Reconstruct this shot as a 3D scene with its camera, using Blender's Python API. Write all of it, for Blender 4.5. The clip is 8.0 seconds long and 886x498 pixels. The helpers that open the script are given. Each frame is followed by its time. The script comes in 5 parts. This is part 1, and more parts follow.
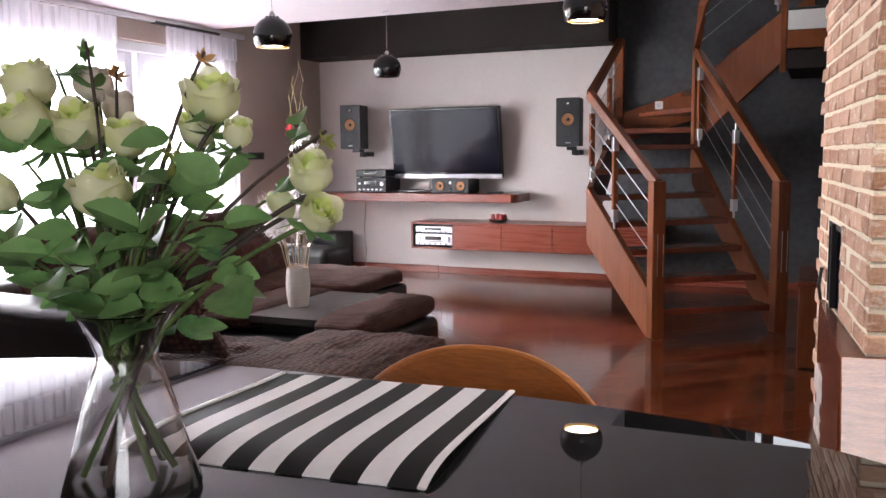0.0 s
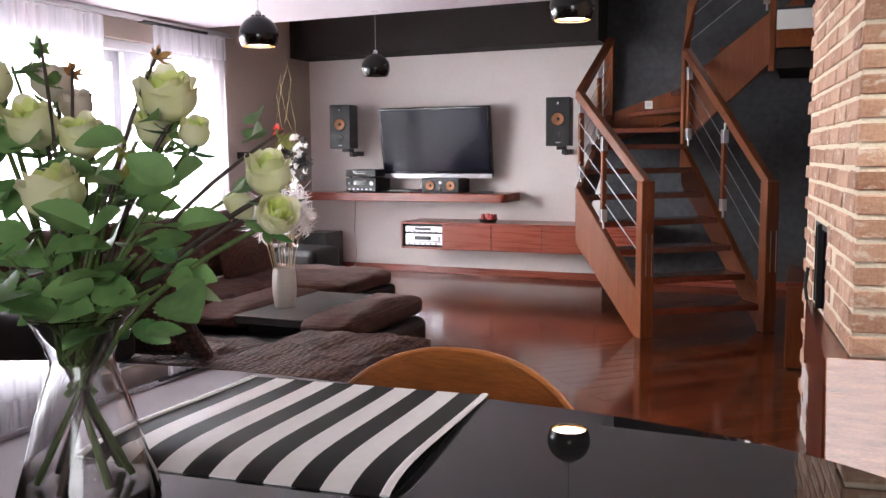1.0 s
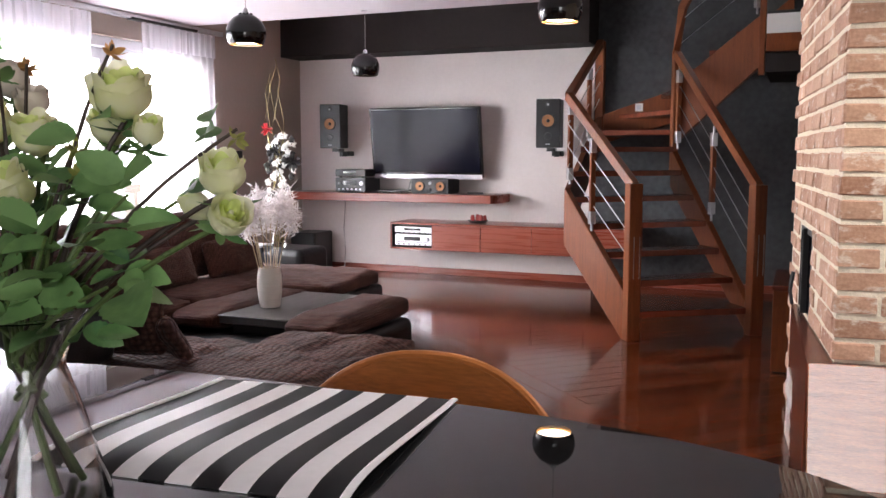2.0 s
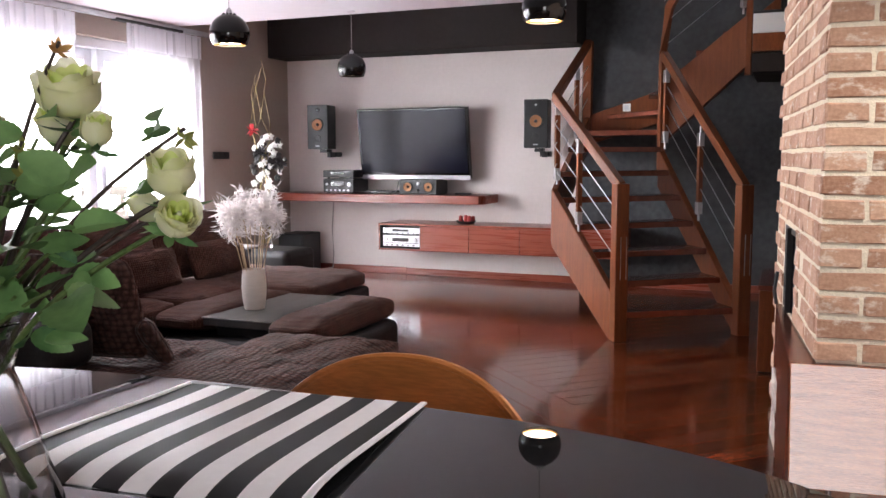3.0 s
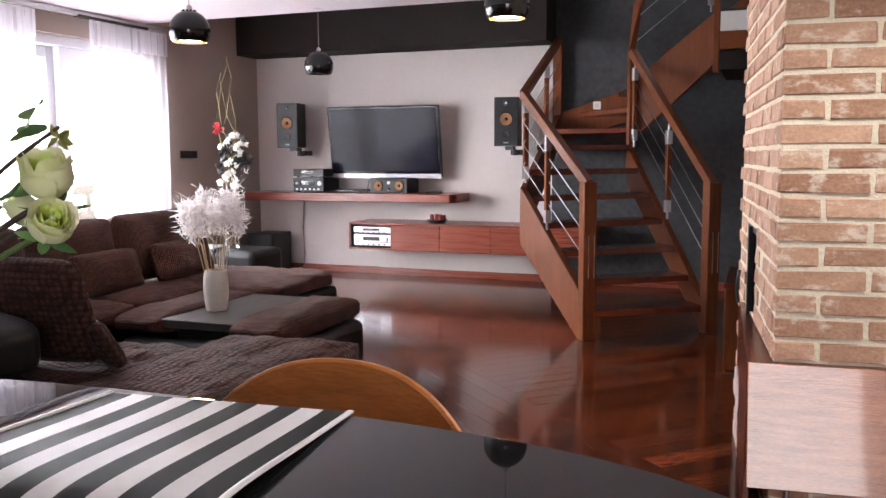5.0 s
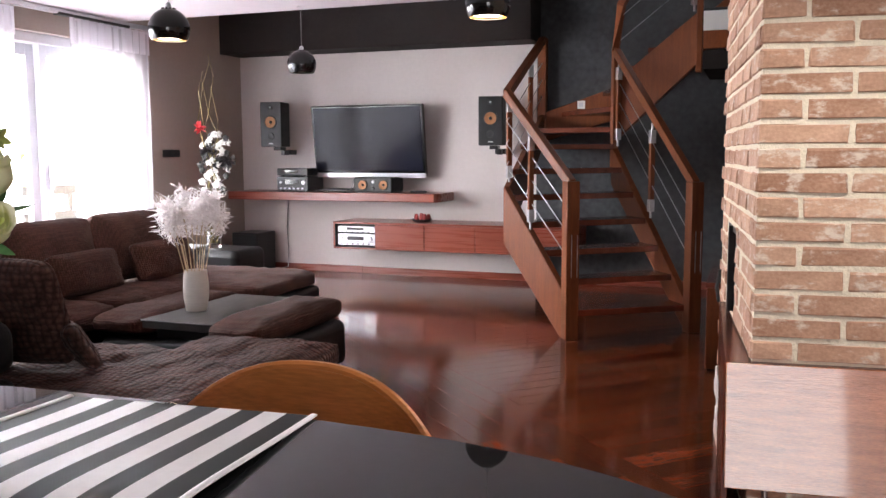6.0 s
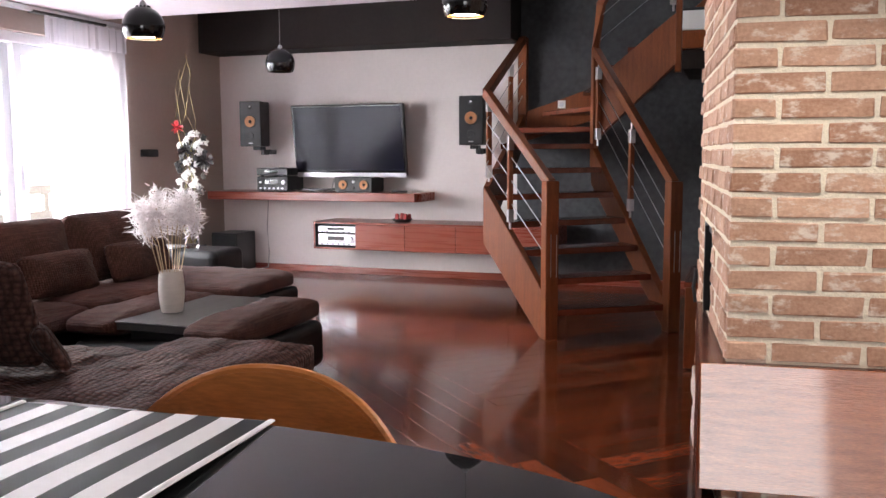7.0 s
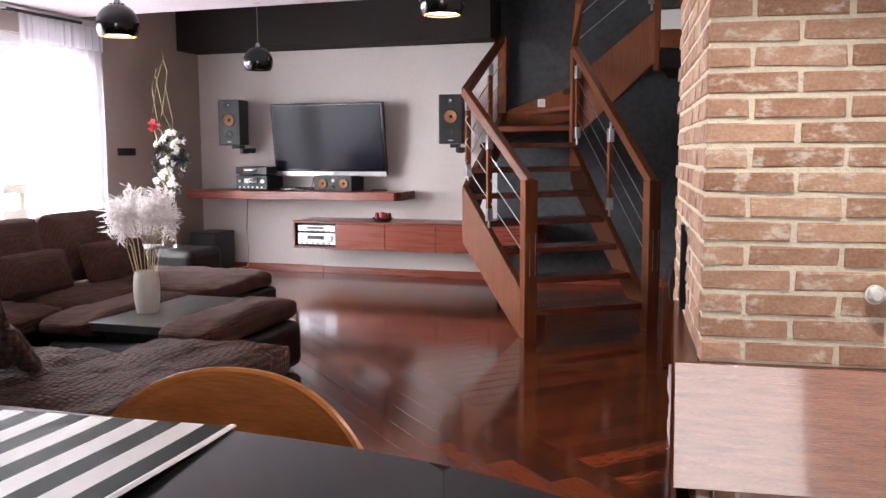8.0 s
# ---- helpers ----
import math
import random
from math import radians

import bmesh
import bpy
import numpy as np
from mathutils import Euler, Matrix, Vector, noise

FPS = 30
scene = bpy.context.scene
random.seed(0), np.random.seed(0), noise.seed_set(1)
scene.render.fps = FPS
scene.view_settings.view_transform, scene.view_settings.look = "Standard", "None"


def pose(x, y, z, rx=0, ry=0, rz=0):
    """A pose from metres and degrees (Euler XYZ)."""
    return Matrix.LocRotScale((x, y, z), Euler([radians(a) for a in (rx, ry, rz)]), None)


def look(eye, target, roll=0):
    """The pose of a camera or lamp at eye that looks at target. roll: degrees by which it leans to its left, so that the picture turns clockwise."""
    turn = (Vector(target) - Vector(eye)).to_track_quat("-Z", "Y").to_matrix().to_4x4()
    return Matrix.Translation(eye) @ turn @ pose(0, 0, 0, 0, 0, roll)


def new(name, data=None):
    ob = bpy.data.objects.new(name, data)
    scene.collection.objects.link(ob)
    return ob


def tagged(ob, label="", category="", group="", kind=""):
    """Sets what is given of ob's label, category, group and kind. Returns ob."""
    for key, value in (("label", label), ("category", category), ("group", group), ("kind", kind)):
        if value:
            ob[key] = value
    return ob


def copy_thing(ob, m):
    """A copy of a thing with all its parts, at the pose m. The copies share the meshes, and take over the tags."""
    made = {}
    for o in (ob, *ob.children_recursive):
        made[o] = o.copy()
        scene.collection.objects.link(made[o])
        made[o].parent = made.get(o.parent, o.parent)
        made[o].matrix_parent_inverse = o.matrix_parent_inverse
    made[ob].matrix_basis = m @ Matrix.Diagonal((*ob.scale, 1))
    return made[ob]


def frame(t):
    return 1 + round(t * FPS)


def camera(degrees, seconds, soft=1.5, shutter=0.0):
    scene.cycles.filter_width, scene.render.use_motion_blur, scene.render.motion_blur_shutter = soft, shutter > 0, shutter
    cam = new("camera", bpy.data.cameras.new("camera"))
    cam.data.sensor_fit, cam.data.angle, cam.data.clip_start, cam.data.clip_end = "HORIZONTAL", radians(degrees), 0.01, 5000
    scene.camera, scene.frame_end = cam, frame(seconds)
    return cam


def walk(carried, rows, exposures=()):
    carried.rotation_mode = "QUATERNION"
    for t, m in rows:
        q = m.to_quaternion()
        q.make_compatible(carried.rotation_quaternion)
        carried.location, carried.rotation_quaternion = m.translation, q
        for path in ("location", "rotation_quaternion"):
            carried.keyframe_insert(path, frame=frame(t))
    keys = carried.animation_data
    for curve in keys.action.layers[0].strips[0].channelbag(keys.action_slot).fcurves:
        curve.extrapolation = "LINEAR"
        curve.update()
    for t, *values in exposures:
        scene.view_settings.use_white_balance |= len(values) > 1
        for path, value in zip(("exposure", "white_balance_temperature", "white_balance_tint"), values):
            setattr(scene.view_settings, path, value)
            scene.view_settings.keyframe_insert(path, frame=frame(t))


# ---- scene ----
cam = camera(54.4, 8.0)
PATH = [
    (0, (1.679, 0.737, 1.234), (0.886, 2.56, 1.017), -0.5),
    (0.5, (1.688, 0.753, 1.235), (0.903, 2.58, 1.017), -0.6),
    (1, (1.702, 0.771, 1.234), (0.923, 2.6, 1.016), -0.5),
    (1.5, (1.715, 0.788, 1.235), (0.942, 2.62, 1.017), -0.1),
    (3, (1.753, 0.838, 1.233), (1.006, 2.681, 1.018), -0.1),
    (3.5, (1.768, 0.855, 1.235), (1.03, 2.701, 1.018), -0.1),
    (4, (1.78, 0.871, 1.234), (1.055, 2.723, 1.017), -0.1),
    (4.5, (1.794, 0.892, 1.234), (1.081, 2.748, 1.016), -0.2),
    (6, (1.835, 0.941, 1.234), (1.159, 2.81, 1.013), -0.2),
    (6.5, (1.844, 0.958, 1.234), (1.185, 2.833, 1.012), -0.2),
    (7, (1.86, 0.975, 1.234), (1.218, 2.856, 1.012), -0.2),
    (7.5, (1.869, 0.988, 1.235), (1.245, 2.876, 1.011), -0.2),
    (8, (1.883, 0.997, 1.238), (1.278, 2.89, 1.012), -0.2),
]
walk(cam, [(t, look(eye, target, roll)) for t, eye, target, roll in PATH])

# ---- light ----
world = bpy.data.worlds.new("sky")
scene.world = world
world.use_nodes = True
wn = world.node_tree.nodes
sky = wn.new("ShaderNodeTexSky")
sky.sky_type = "NISHITA"
sky.sun_disc = False
sky.sun_elevation = radians(38)
sky.sun_rotation = radians(250)
world.node_tree.links.new(sky.outputs[0], wn["Background"].inputs[0])
wn["Background"].inputs[1].default_value = 0.10


def area(name, eye, target, sx, sy, watts, colour):
    data = bpy.data.lights.new(name, "AREA")
    data.shape, data.size, data.size_y, data.energy, data.color = "RECTANGLE", sx, sy, watts, colour
    ob = new(name, data)
    ob.matrix_world = look(eye, target)
    return ob


sun_data = bpy.data.lights.new("sun", "SUN")
sun_data.energy, sun_data.angle, sun_data.color = 0.6, radians(12), (1.0, 0.96, 0.9)
sun = new("sun", sun_data)
sun.matrix_world = look((-8, -3, 7), (0, 3, 0))
# daylight of the terrace doors, of the kitchen window behind the camera and of the window high in the stairwell
area("daylight_terrace", (-6.6, 6.0, 3.4), (-2.0, 6.0, 3.0), 18.0, 6.0, 10600, (0.97, 0.965, 1.0))
area("daylight_kitchen", (3.1, -2.95, 1.25), (2.6, 3, 1.0), 2.1, 2.1, 104, (0.97, 0.965, 1.0))
area("daylight_stairwell", (2.10, 9.05, 3.35), (1.9, 4.0, 2.2), 1.9, 0.85, 14, (0.97, 0.97, 1.0))
# added spot, out of view: brightens the bricks, hearth and chair
spot_data = bpy.data.lights.new("hearth_fill_spot", "SPOT")
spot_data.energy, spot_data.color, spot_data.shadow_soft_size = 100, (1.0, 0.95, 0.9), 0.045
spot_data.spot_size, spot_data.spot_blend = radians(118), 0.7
hearth_light = new("hearth_fill_spot", spot_data)
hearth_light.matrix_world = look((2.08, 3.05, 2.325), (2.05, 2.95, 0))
scene.view_settings.exposure = 0.0

# ---- materials ----


def material(name, colour, rough=0.6, metal=0.0, vary=0.12, scale=6.0, bump=0.0, bump_scale=60.0, stretch=(1, 1, 1),
             spread=0.0, coat=0.0, island=False, second=None, spec=0.5):
    """A surface with variation at two scales, and relief. spread: how far pieces differ from one another."""
    m = bpy.data.materials.new(name)
    m.use_nodes = True
    nt = m.node_tree
    n, link = nt.nodes, nt.links.new
    bsdf = n["Principled BSDF"]
    co = n.new("ShaderNodeTexCoord")
    mp = n.new("ShaderNodeMapping")
    mp.inputs["Scale"].default_value = stretch
    link(co.outputs["Object"], mp.inputs[0])
    big = n.new("ShaderNodeTexNoise")
    big.inputs["Scale"].default_value, big.inputs["Detail"].default_value = scale, 6
    link(mp.outputs[0], big.inputs[0])
    fine = n.new("ShaderNodeTexNoise")
    fine.inputs["Scale"].default_value, fine.inputs["Detail"].default_value = scale * 9, 4
    link(mp.outputs[0], fine.inputs[0])
    add = n.new("ShaderNodeMath")
    add.operation = "MULTIPLY_ADD"
    add.inputs[1].default_value = 0.5
    link(fine.outputs[0], add.inputs[0])
    half = n.new("ShaderNodeMath")
    half.operation = "MULTIPLY"
    half.inputs[1].default_value = 0.5
    link(big.outputs[0], half.inputs[0])
    link(half.outputs[0], add.inputs[2])
    value = add.outputs[0]
    if spread:
        if island:
            geo = n.new("ShaderNodeNewGeometry")
            rnd = geo.outputs["Random Per Island"]
        else:
            info = n.new("ShaderNodeObjectInfo")
            rnd = info.outputs["Random"]
        off = n.new("ShaderNodeMath")
        off.operation = "MULTIPLY_ADD"
        off.inputs[1].default_value = spread
        off.inputs[2].default_value = -spread / 2
        link(rnd, off.inputs[0])
        tot = n.new("ShaderNodeMath")
        link(value, tot.inputs[0])
        link(off.outputs[0], tot.inputs[1])
        value = tot.outputs[0]
    ramp = n.new("ShaderNodeValToRGB")
    lo = [max(0, c * (1 - vary * 2)) for c in colour]
    hi = second or [min(1, c * (1 + vary * 2)) for c in colour]
    ramp.color_ramp.elements[0].position, ramp.color_ramp.elements[1].position = 0.25, 0.75
    ramp.color_ramp.elements[0].color = (*lo, 1)
    ramp.color_ramp.elements[1].color = (*hi, 1)
    link(value, ramp.inputs[0])
    link(ramp.outputs[0], bsdf.inputs["Base Color"])
    rr = n.new("ShaderNodeMapRange")
    rr.inputs["To Min"].default_value, rr.inputs["To Max"].default_value = rough * 0.8, min(1, rough * 1.2)
    link(big.outputs[0], rr.inputs[0])
    link(rr.outputs[0], bsdf.inputs["Roughness"])
    bsdf.inputs["Metallic"].default_value = metal
    bsdf.inputs["Specular IOR Level"].default_value = spec
    if coat:
        bsdf.inputs["Coat Weight"].default_value, bsdf.inputs["Coat Roughness"].default_value = coat, 0.06
    if bump:
        bn = n.new("ShaderNodeTexNoise")
        bn.inputs["Scale"].default_value, bn.inputs["Detail"].default_value = bump_scale, 5
        link(mp.outputs[0], bn.inputs[0])
        b = n.new("ShaderNodeBump")
        b.inputs["Strength"].default_value, b.inputs["Distance"].default_value = bump, 0.01
        link(bn.outputs[0], b.inputs["Height"])
        link(b.outputs[0], bsdf.inputs["Normal"])
    return m


def glass(name, tint=(1, 1, 1), rough=0.0, ior=1.45):
    m = bpy.data.materials.new(name)
    m.use_nodes = True
    b = m.node_tree.nodes["Principled BSDF"]
    b.inputs["Base Color"].default_value = (*tint, 1)
    b.inputs["Transmission Weight"].default_value, b.inputs["Roughness"].default_value = 1, rough
    b.inputs["IOR"].default_value = ior
    return m


def glow(name, colour, strength):
    m = bpy.data.materials.new(name)
    m.use_nodes = True
    b = m.node_tree.nodes["Principled BSDF"]
    b.inputs["Base Color"].default_value = (*colour, 1)
    b.inputs["Emission Color"].default_value, b.inputs["Emission Strength"].default_value = (*colour, 1), strength
    return m


def sheer(name, colour, share):
    """Thin net: part of the light passes straight through it, the rest is scattered to both sides."""
    m = bpy.data.materials.new(name)
    m.use_nodes = True
    n, link = m.node_tree.nodes, m.node_tree.links.new
    out = n["Material Output"]
    tp, tl, df = n.new("ShaderNodeBsdfTransparent"), n.new("ShaderNodeBsdfTranslucent"), n.new("ShaderNodeBsdfDiffuse")
    tl.inputs[0].default_value = df.inputs[0].default_value = (*colour, 1)
    a, b = n.new("ShaderNodeMixShader"), n.new("ShaderNodeMixShader")
    a.inputs[0].default_value, b.inputs[0].default_value = 0.45, 1 - share
    link(tl.outputs[0], a.inputs[1]), link(df.outputs[0], a.inputs[2])
    link(tp.outputs[0], b.inputs[1]), link(a.outputs[0], b.inputs[2])
    link(b.outputs[0], out.inputs[0])
    return m


def petal_material(name, base, tip, through_share=0.35):
    """Petals and leaves: colour runs from the base to the rim, and light shines through."""
    m = bpy.data.materials.new(name)
    m.use_nodes = True
    n, link = m.node_tree.nodes, m.node_tree.links.new
    bsdf, out = n["Principled BSDF"], n["Material Output"]
    co, noise_t, ramp = n.new("ShaderNodeTexCoord"), n.new("ShaderNodeTexNoise"), n.new("ShaderNodeValToRGB")
    noise_t.inputs["Scale"].default_value, noise_t.inputs["Detail"].default_value = 22, 5
    link(co.outputs["Object"], noise_t.inputs[0])
    ramp.color_ramp.elements[0].position, ramp.color_ramp.elements[1].position = 0.3, 0.7
    ramp.color_ramp.elements[0].color, ramp.color_ramp.elements[1].color = (*base, 1), (*tip, 1)
    geo, mixv = n.new("ShaderNodeNewGeometry"), n.new("ShaderNodeMath")
    mixv.operation = "MULTIPLY_ADD"
    mixv.inputs[1].default_value = 0.5
    info, both = n.new("ShaderNodeObjectInfo"), n.new("ShaderNodeMath")
    both.operation = "PINGPONG"
    both.inputs[1].default_value = 1.0
    pair = n.new("ShaderNodeMath")
    link(geo.outputs["Random Per Island"], pair.inputs[0]), link(info.outputs["Random"], pair.inputs[1])
    link(pair.outputs[0], both.inputs[0])
    link(both.outputs[0], mixv.inputs[0])
    sub = n.new("ShaderNodeMath")
    sub.operation = "SUBTRACT"
    sub.inputs[1].default_value = 0.25
    link(noise_t.outputs[0], sub.inputs[0])
    link(sub.outputs[0], mixv.inputs[2])
    link(mixv.outputs[0], ramp.inputs[0])
    link(ramp.outputs[0], bsdf.inputs["Base Color"])
    bsdf.inputs["Roughness"].default_value = 0.42
    vein, relief = n.new("ShaderNodeTexNoise"), n.new("ShaderNodeBump")
    vein.inputs["Scale"].default_value, vein.inputs["Detail"].default_value = 130, 4
    relief.inputs["Strength"].default_value, relief.inputs["Distance"].default_value = 0.18, 0.003
    link(co.outputs["Object"], vein.inputs[0]), link(vein.outputs[0], relief.inputs["Height"])
    link(relief.outputs[0], bsdf.inputs["Normal"])
    tl, mix = n.new("ShaderNodeBsdfTranslucent"), n.new("ShaderNodeMixShader")
    link(ramp.outputs[0], tl.inputs[0])
    mix.inputs[0].default_value = through_share
    link(bsdf.outputs[0], mix.inputs[1]), link(tl.outputs[0], mix.inputs[2])
    link(mix.outputs[0], out.inputs[0])
    return m


def woven(name, colour, tufts, depth, dark):
    """Chenille with rows of small oval tufts."""
    m = material(name, colour, 0.9, vary=0.3, scale=9, spec=0.15)
    n, link = m.node_tree.nodes, m.node_tree.links.new
    co, mp, v = n.new("ShaderNodeTexCoord"), n.new("ShaderNodeMapping"), n.new("ShaderNodeTexVoronoi")
    mp.inputs["Scale"].default_value = tufts
    v.inputs["Scale"].default_value, v.inputs["Randomness"].default_value = 1.0, 0.25
    link(co.outputs["Object"], mp.inputs[0]), link(mp.outputs[0], v.inputs[0])
    b = n.new("ShaderNodeBump")
    b.invert = True
    b.inputs["Strength"].default_value, b.inputs["Distance"].default_value = 0.9, depth
    link(v.outputs["Distance"], b.inputs["Height"])
    link(b.outputs[0], n["Principled BSDF"].inputs["Normal"])
    old = n["Principled BSDF"].inputs["Base Color"].links[0].from_socket
    gap, tint = n.new("ShaderNodeMapRange"), n.new("ShaderNodeMix")
    gap.inputs["From Min"].default_value, gap.inputs["From Max"].default_value = 0.25, 0.65
    gap.inputs["To Min"].default_value, gap.inputs["To Max"].default_value = 1.08, dark
    link(v.outputs["Distance"], gap.inputs[0])
    tint.data_type, tint.blend_type = "RGBA", "MULTIPLY"
    tint.inputs[0].default_value = 1.0
    link(old, tint.inputs[6]), link(gap.outputs[0], tint.inputs[7])
    link(tint.outputs[2], n["Principled BSDF"].inputs["Base Color"])
    n["Principled BSDF"].inputs["Sheen Weight"].default_value = 0.06
    return m


def lime_bloom(m):
    """White lime that has smeared over parts of the bricks."""
    n, link = m.node_tree.nodes, m.node_tree.links.new
    socket = n["Principled BSDF"].inputs["Base Color"]
    old = socket.links[0].from_socket
    geo, mp, t, ramp, mix = (n.new("ShaderNodeNewGeometry"), n.new("ShaderNodeMapping"), n.new("ShaderNodeTexNoise"),
                             n.new("ShaderNodeMapRange"), n.new("ShaderNodeMix"))
    mp.inputs["Scale"].default_value = (1, 1, 1.8)
    t.inputs["Scale"].default_value, t.inputs["Detail"].default_value, t.inputs["Roughness"].default_value = 11, 9, 0.68
    ramp.inputs["From Min"].default_value, ramp.inputs["From Max"].default_value = 0.55, 0.66
    ramp.inputs["To Max"].default_value = 0.8
    mix.data_type = "RGBA"
    mix.inputs[7].default_value = (0.74, 0.66, 0.56, 1)
    link(geo.outputs["Position"], mp.inputs[0]), link(mp.outputs[0], t.inputs[0]), link(t.outputs[0], ramp.inputs[0])
    link(ramp.outputs[0], mix.inputs[0]), link(old, mix.inputs[6]), link(mix.outputs[2], socket)


WALL = material("greige_plaster", (0.60, 0.55, 0.53), 0.85, vary=0.03, scale=3, bump=0.06, bump_scale=90)
TAUPE = material("taupe_plaster", (0.38, 0.315, 0.275), 0.85, vary=0.03, scale=3, bump=0.06, bump_scale=90)
CEIL = material("white_ceiling_paint", (0.68, 0.63, 0.665), 0.9, vary=0.02, scale=2, bump=0.03, bump_scale=120)
SLATE = material("slate_plaster", (0.052, 0.052, 0.055), 0.8, vary=0.28, scale=2.2, bump=0.15, bump_scale=20, spec=0.2)
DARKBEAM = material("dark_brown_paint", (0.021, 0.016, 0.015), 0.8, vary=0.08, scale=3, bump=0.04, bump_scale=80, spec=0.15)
FLOORWOOD = material("jatoba_board", (0.112, 0.026, 0.010), 0.11, vary=0.32, scale=3.0, stretch=(0.5, 6, 6), spread=0.4,
                     bump=0.02, bump_scale=12, spec=0.5)
FLOORWOOD_FAR = material("jatoba_board_far", (0.125, 0.030, 0.013), 0.11, vary=0.32, scale=3.0, stretch=(0.5, 6, 6), spread=0.5,
                         bump=0.02, bump_scale=12, island=True, spec=0.5)
JOINT = material("dark_joint", (0.02, 0.012, 0.01), 0.7)
REDWOOD = material("red_mahogany", (0.185, 0.040, 0.022), 0.28, vary=0.16, scale=4, stretch=(0.5, 14, 14), spread=0.08, bump=0.03, bump_scale=20)
STAIRWOOD = material("stair_merbau", (0.148, 0.040, 0.012), 0.42, vary=0.24, scale=4, stretch=(11, 11, 0.9), bump=0.03, bump_scale=20, spec=0.22)
TREADWOOD = material("tread_merbau", (0.12, 0.03, 0.016), 0.22, vary=0.25, scale=3, stretch=(1, 6, 6), bump=0.02, bump_scale=20)
LEDGEWOOD = material("varnished_sapele", (0.38, 0.125, 0.048), 0.20, vary=0.3, scale=7, stretch=(1.0, 4, 9), bump=0.2, bump_scale=26, spec=0.9, coat=0.9)
CHERRY = material("cherry_plywood", (0.50, 0.18, 0.048), 0.3, vary=0.2, scale=2.5, stretch=(1, 9, 9), bump=0.02, bump_scale=20)
LEATHER = material("black_leather", (0.016, 0.015, 0.016), 0.40, vary=0.2, scale=8, bump=0.18, bump_scale=160, spec=0.28)
FABRIC = woven("brown_chenille", (0.096, 0.048, 0.039), (38, 46, 42), 0.013, 0.48)
PLAINFABRIC = woven("fine_brown_chenille", (0.076, 0.033, 0.025), (70, 84, 78), 0.006, 0.70)
LACQUER = material("black_lacquer", (0.012, 0.012, 0.013), 0.012, vary=0.1, scale=4, spec=0.5)
GLOSSBLACK = material("gloss_black_enamel", (0.006, 0.006, 0.006), 0.08, vary=0.1, scale=4)
SATINBLACK = material("satin_black", (0.018, 0.018, 0.020), 0.42, vary=0.15, scale=12)
CHARCOAL = material("charcoal_vinyl", (0.013, 0.014, 0.015), 0.5, vary=0.12, scale=20, bump=0.05, bump_scale=200)
TRAYTOP = material("grey_oak_laminate", (0.065, 0.062, 0.06), 0.32, vary=0.15, scale=6, stretch=(6, 1, 1))
SCREEN = material("lcd_screen", (0.006, 0.006, 0.012), 0.13, vary=0.05, scale=2, spec=0.18)
SILVER = material("silver_paint", (0.62, 0.62, 0.65), 0.3, 0.6, vary=0.04, scale=10)
STEEL = material("brushed_steel", (0.50, 0.50, 0.52), 0.3, 1.0, vary=0.08, scale=14, stretch=(1, 1, 6))
CONE = material("kevlar_cone", (0.30, 0.13, 0.05), 0.6, vary=0.15, scale=60, bump=0.2, bump_scale=240)
WHITE = material("white_plastic", (0.78, 0.77, 0.75), 0.4, vary=0.02, scale=10)
PVC = material("white_pvc_frame", (0.60, 0.60, 0.64), 0.35, vary=0.03, scale=6)
BRICK = material("handmade_brick", (0.46, 0.225, 0.135), 0.85, vary=0.17, scale=8, stretch=(1, 1, 1.25), spread=0.34, bump=0.65, bump_scale=24,
                 second=(0.64, 0.41, 0.285))
lime_bloom(BRICK)
MORTAR = material("sand_mortar", (0.76, 0.68, 0.54), 0.95, vary=0.08, scale=16, bump=0.6, bump_scale=70)
STONE = material("white_split_stone", (0.62, 0.58, 0.54), 0.8, vary=0.2, scale=14, bump=1.0, bump_scale=30)
IRON = material("black_cast_iron", (0.015, 0.015, 0.016), 0.5, vary=0.2, scale=20, bump=0.1, bump_scale=80)
CREAM = material("ribbed_cream_ceramic", (0.66, 0.62, 0.57), 0.35, vary=0.06, scale=12, stretch=(1, 1, 8), bump=0.15, bump_scale=40)
FEATHER = petal_material("pale_feather", (0.76, 0.70, 0.70), (0.92, 0.88, 0.88), 0.3)
STRAW = material("straw", (0.52, 0.40, 0.25), 0.7, vary=0.15, scale=20)
TWIG = material("willow_twig", (0.26, 0.21, 0.07), 0.7, vary=0.25, scale=20)
ROSE = petal_material("cream_green_petal", (0.88, 0.92, 0.50), (0.97, 0.97, 0.74), 0.5)
ROSEHEART = petal_material("green_heart_petal", (0.70, 0.86, 0.26), (0.86, 0.94, 0.42), 0.5)
ROSEPALE = petal_material("blush_petal", (0.74, 0.62, 0.50), (0.86, 0.80, 0.70), 0.28)
LEAF = petal_material("rose_leaf", (0.028, 0.105, 0.03), (0.19, 0.35, 0.12), 0.24)
LEAFPALE = petal_material("young_leaf", (0.20, 0.23, 0.05), (0.32, 0.33, 0.09), 0.25)
RUST = petal_material("russet_bud", (0.35, 0.13, 0.06), (0.45, 0.25, 0.08), 0.2)
STEM = material("rose_stem", (0.075, 0.12, 0.03), 0.55, vary=0.3, scale=20, bump=0.2, bump_scale=60)
STEMDARK = material("woody_stem", (0.05, 0.035, 0.025), 0.6, vary=0.3, scale=20)
REDPETAL = petal_material("red_petal", (0.30, 0.01, 0.015), (0.45, 0.02, 0.03), 0.2)
WHITEPETAL = petal_material("white_petal", (0.70, 0.68, 0.64), (0.86, 0.85, 0.82), 0.25)
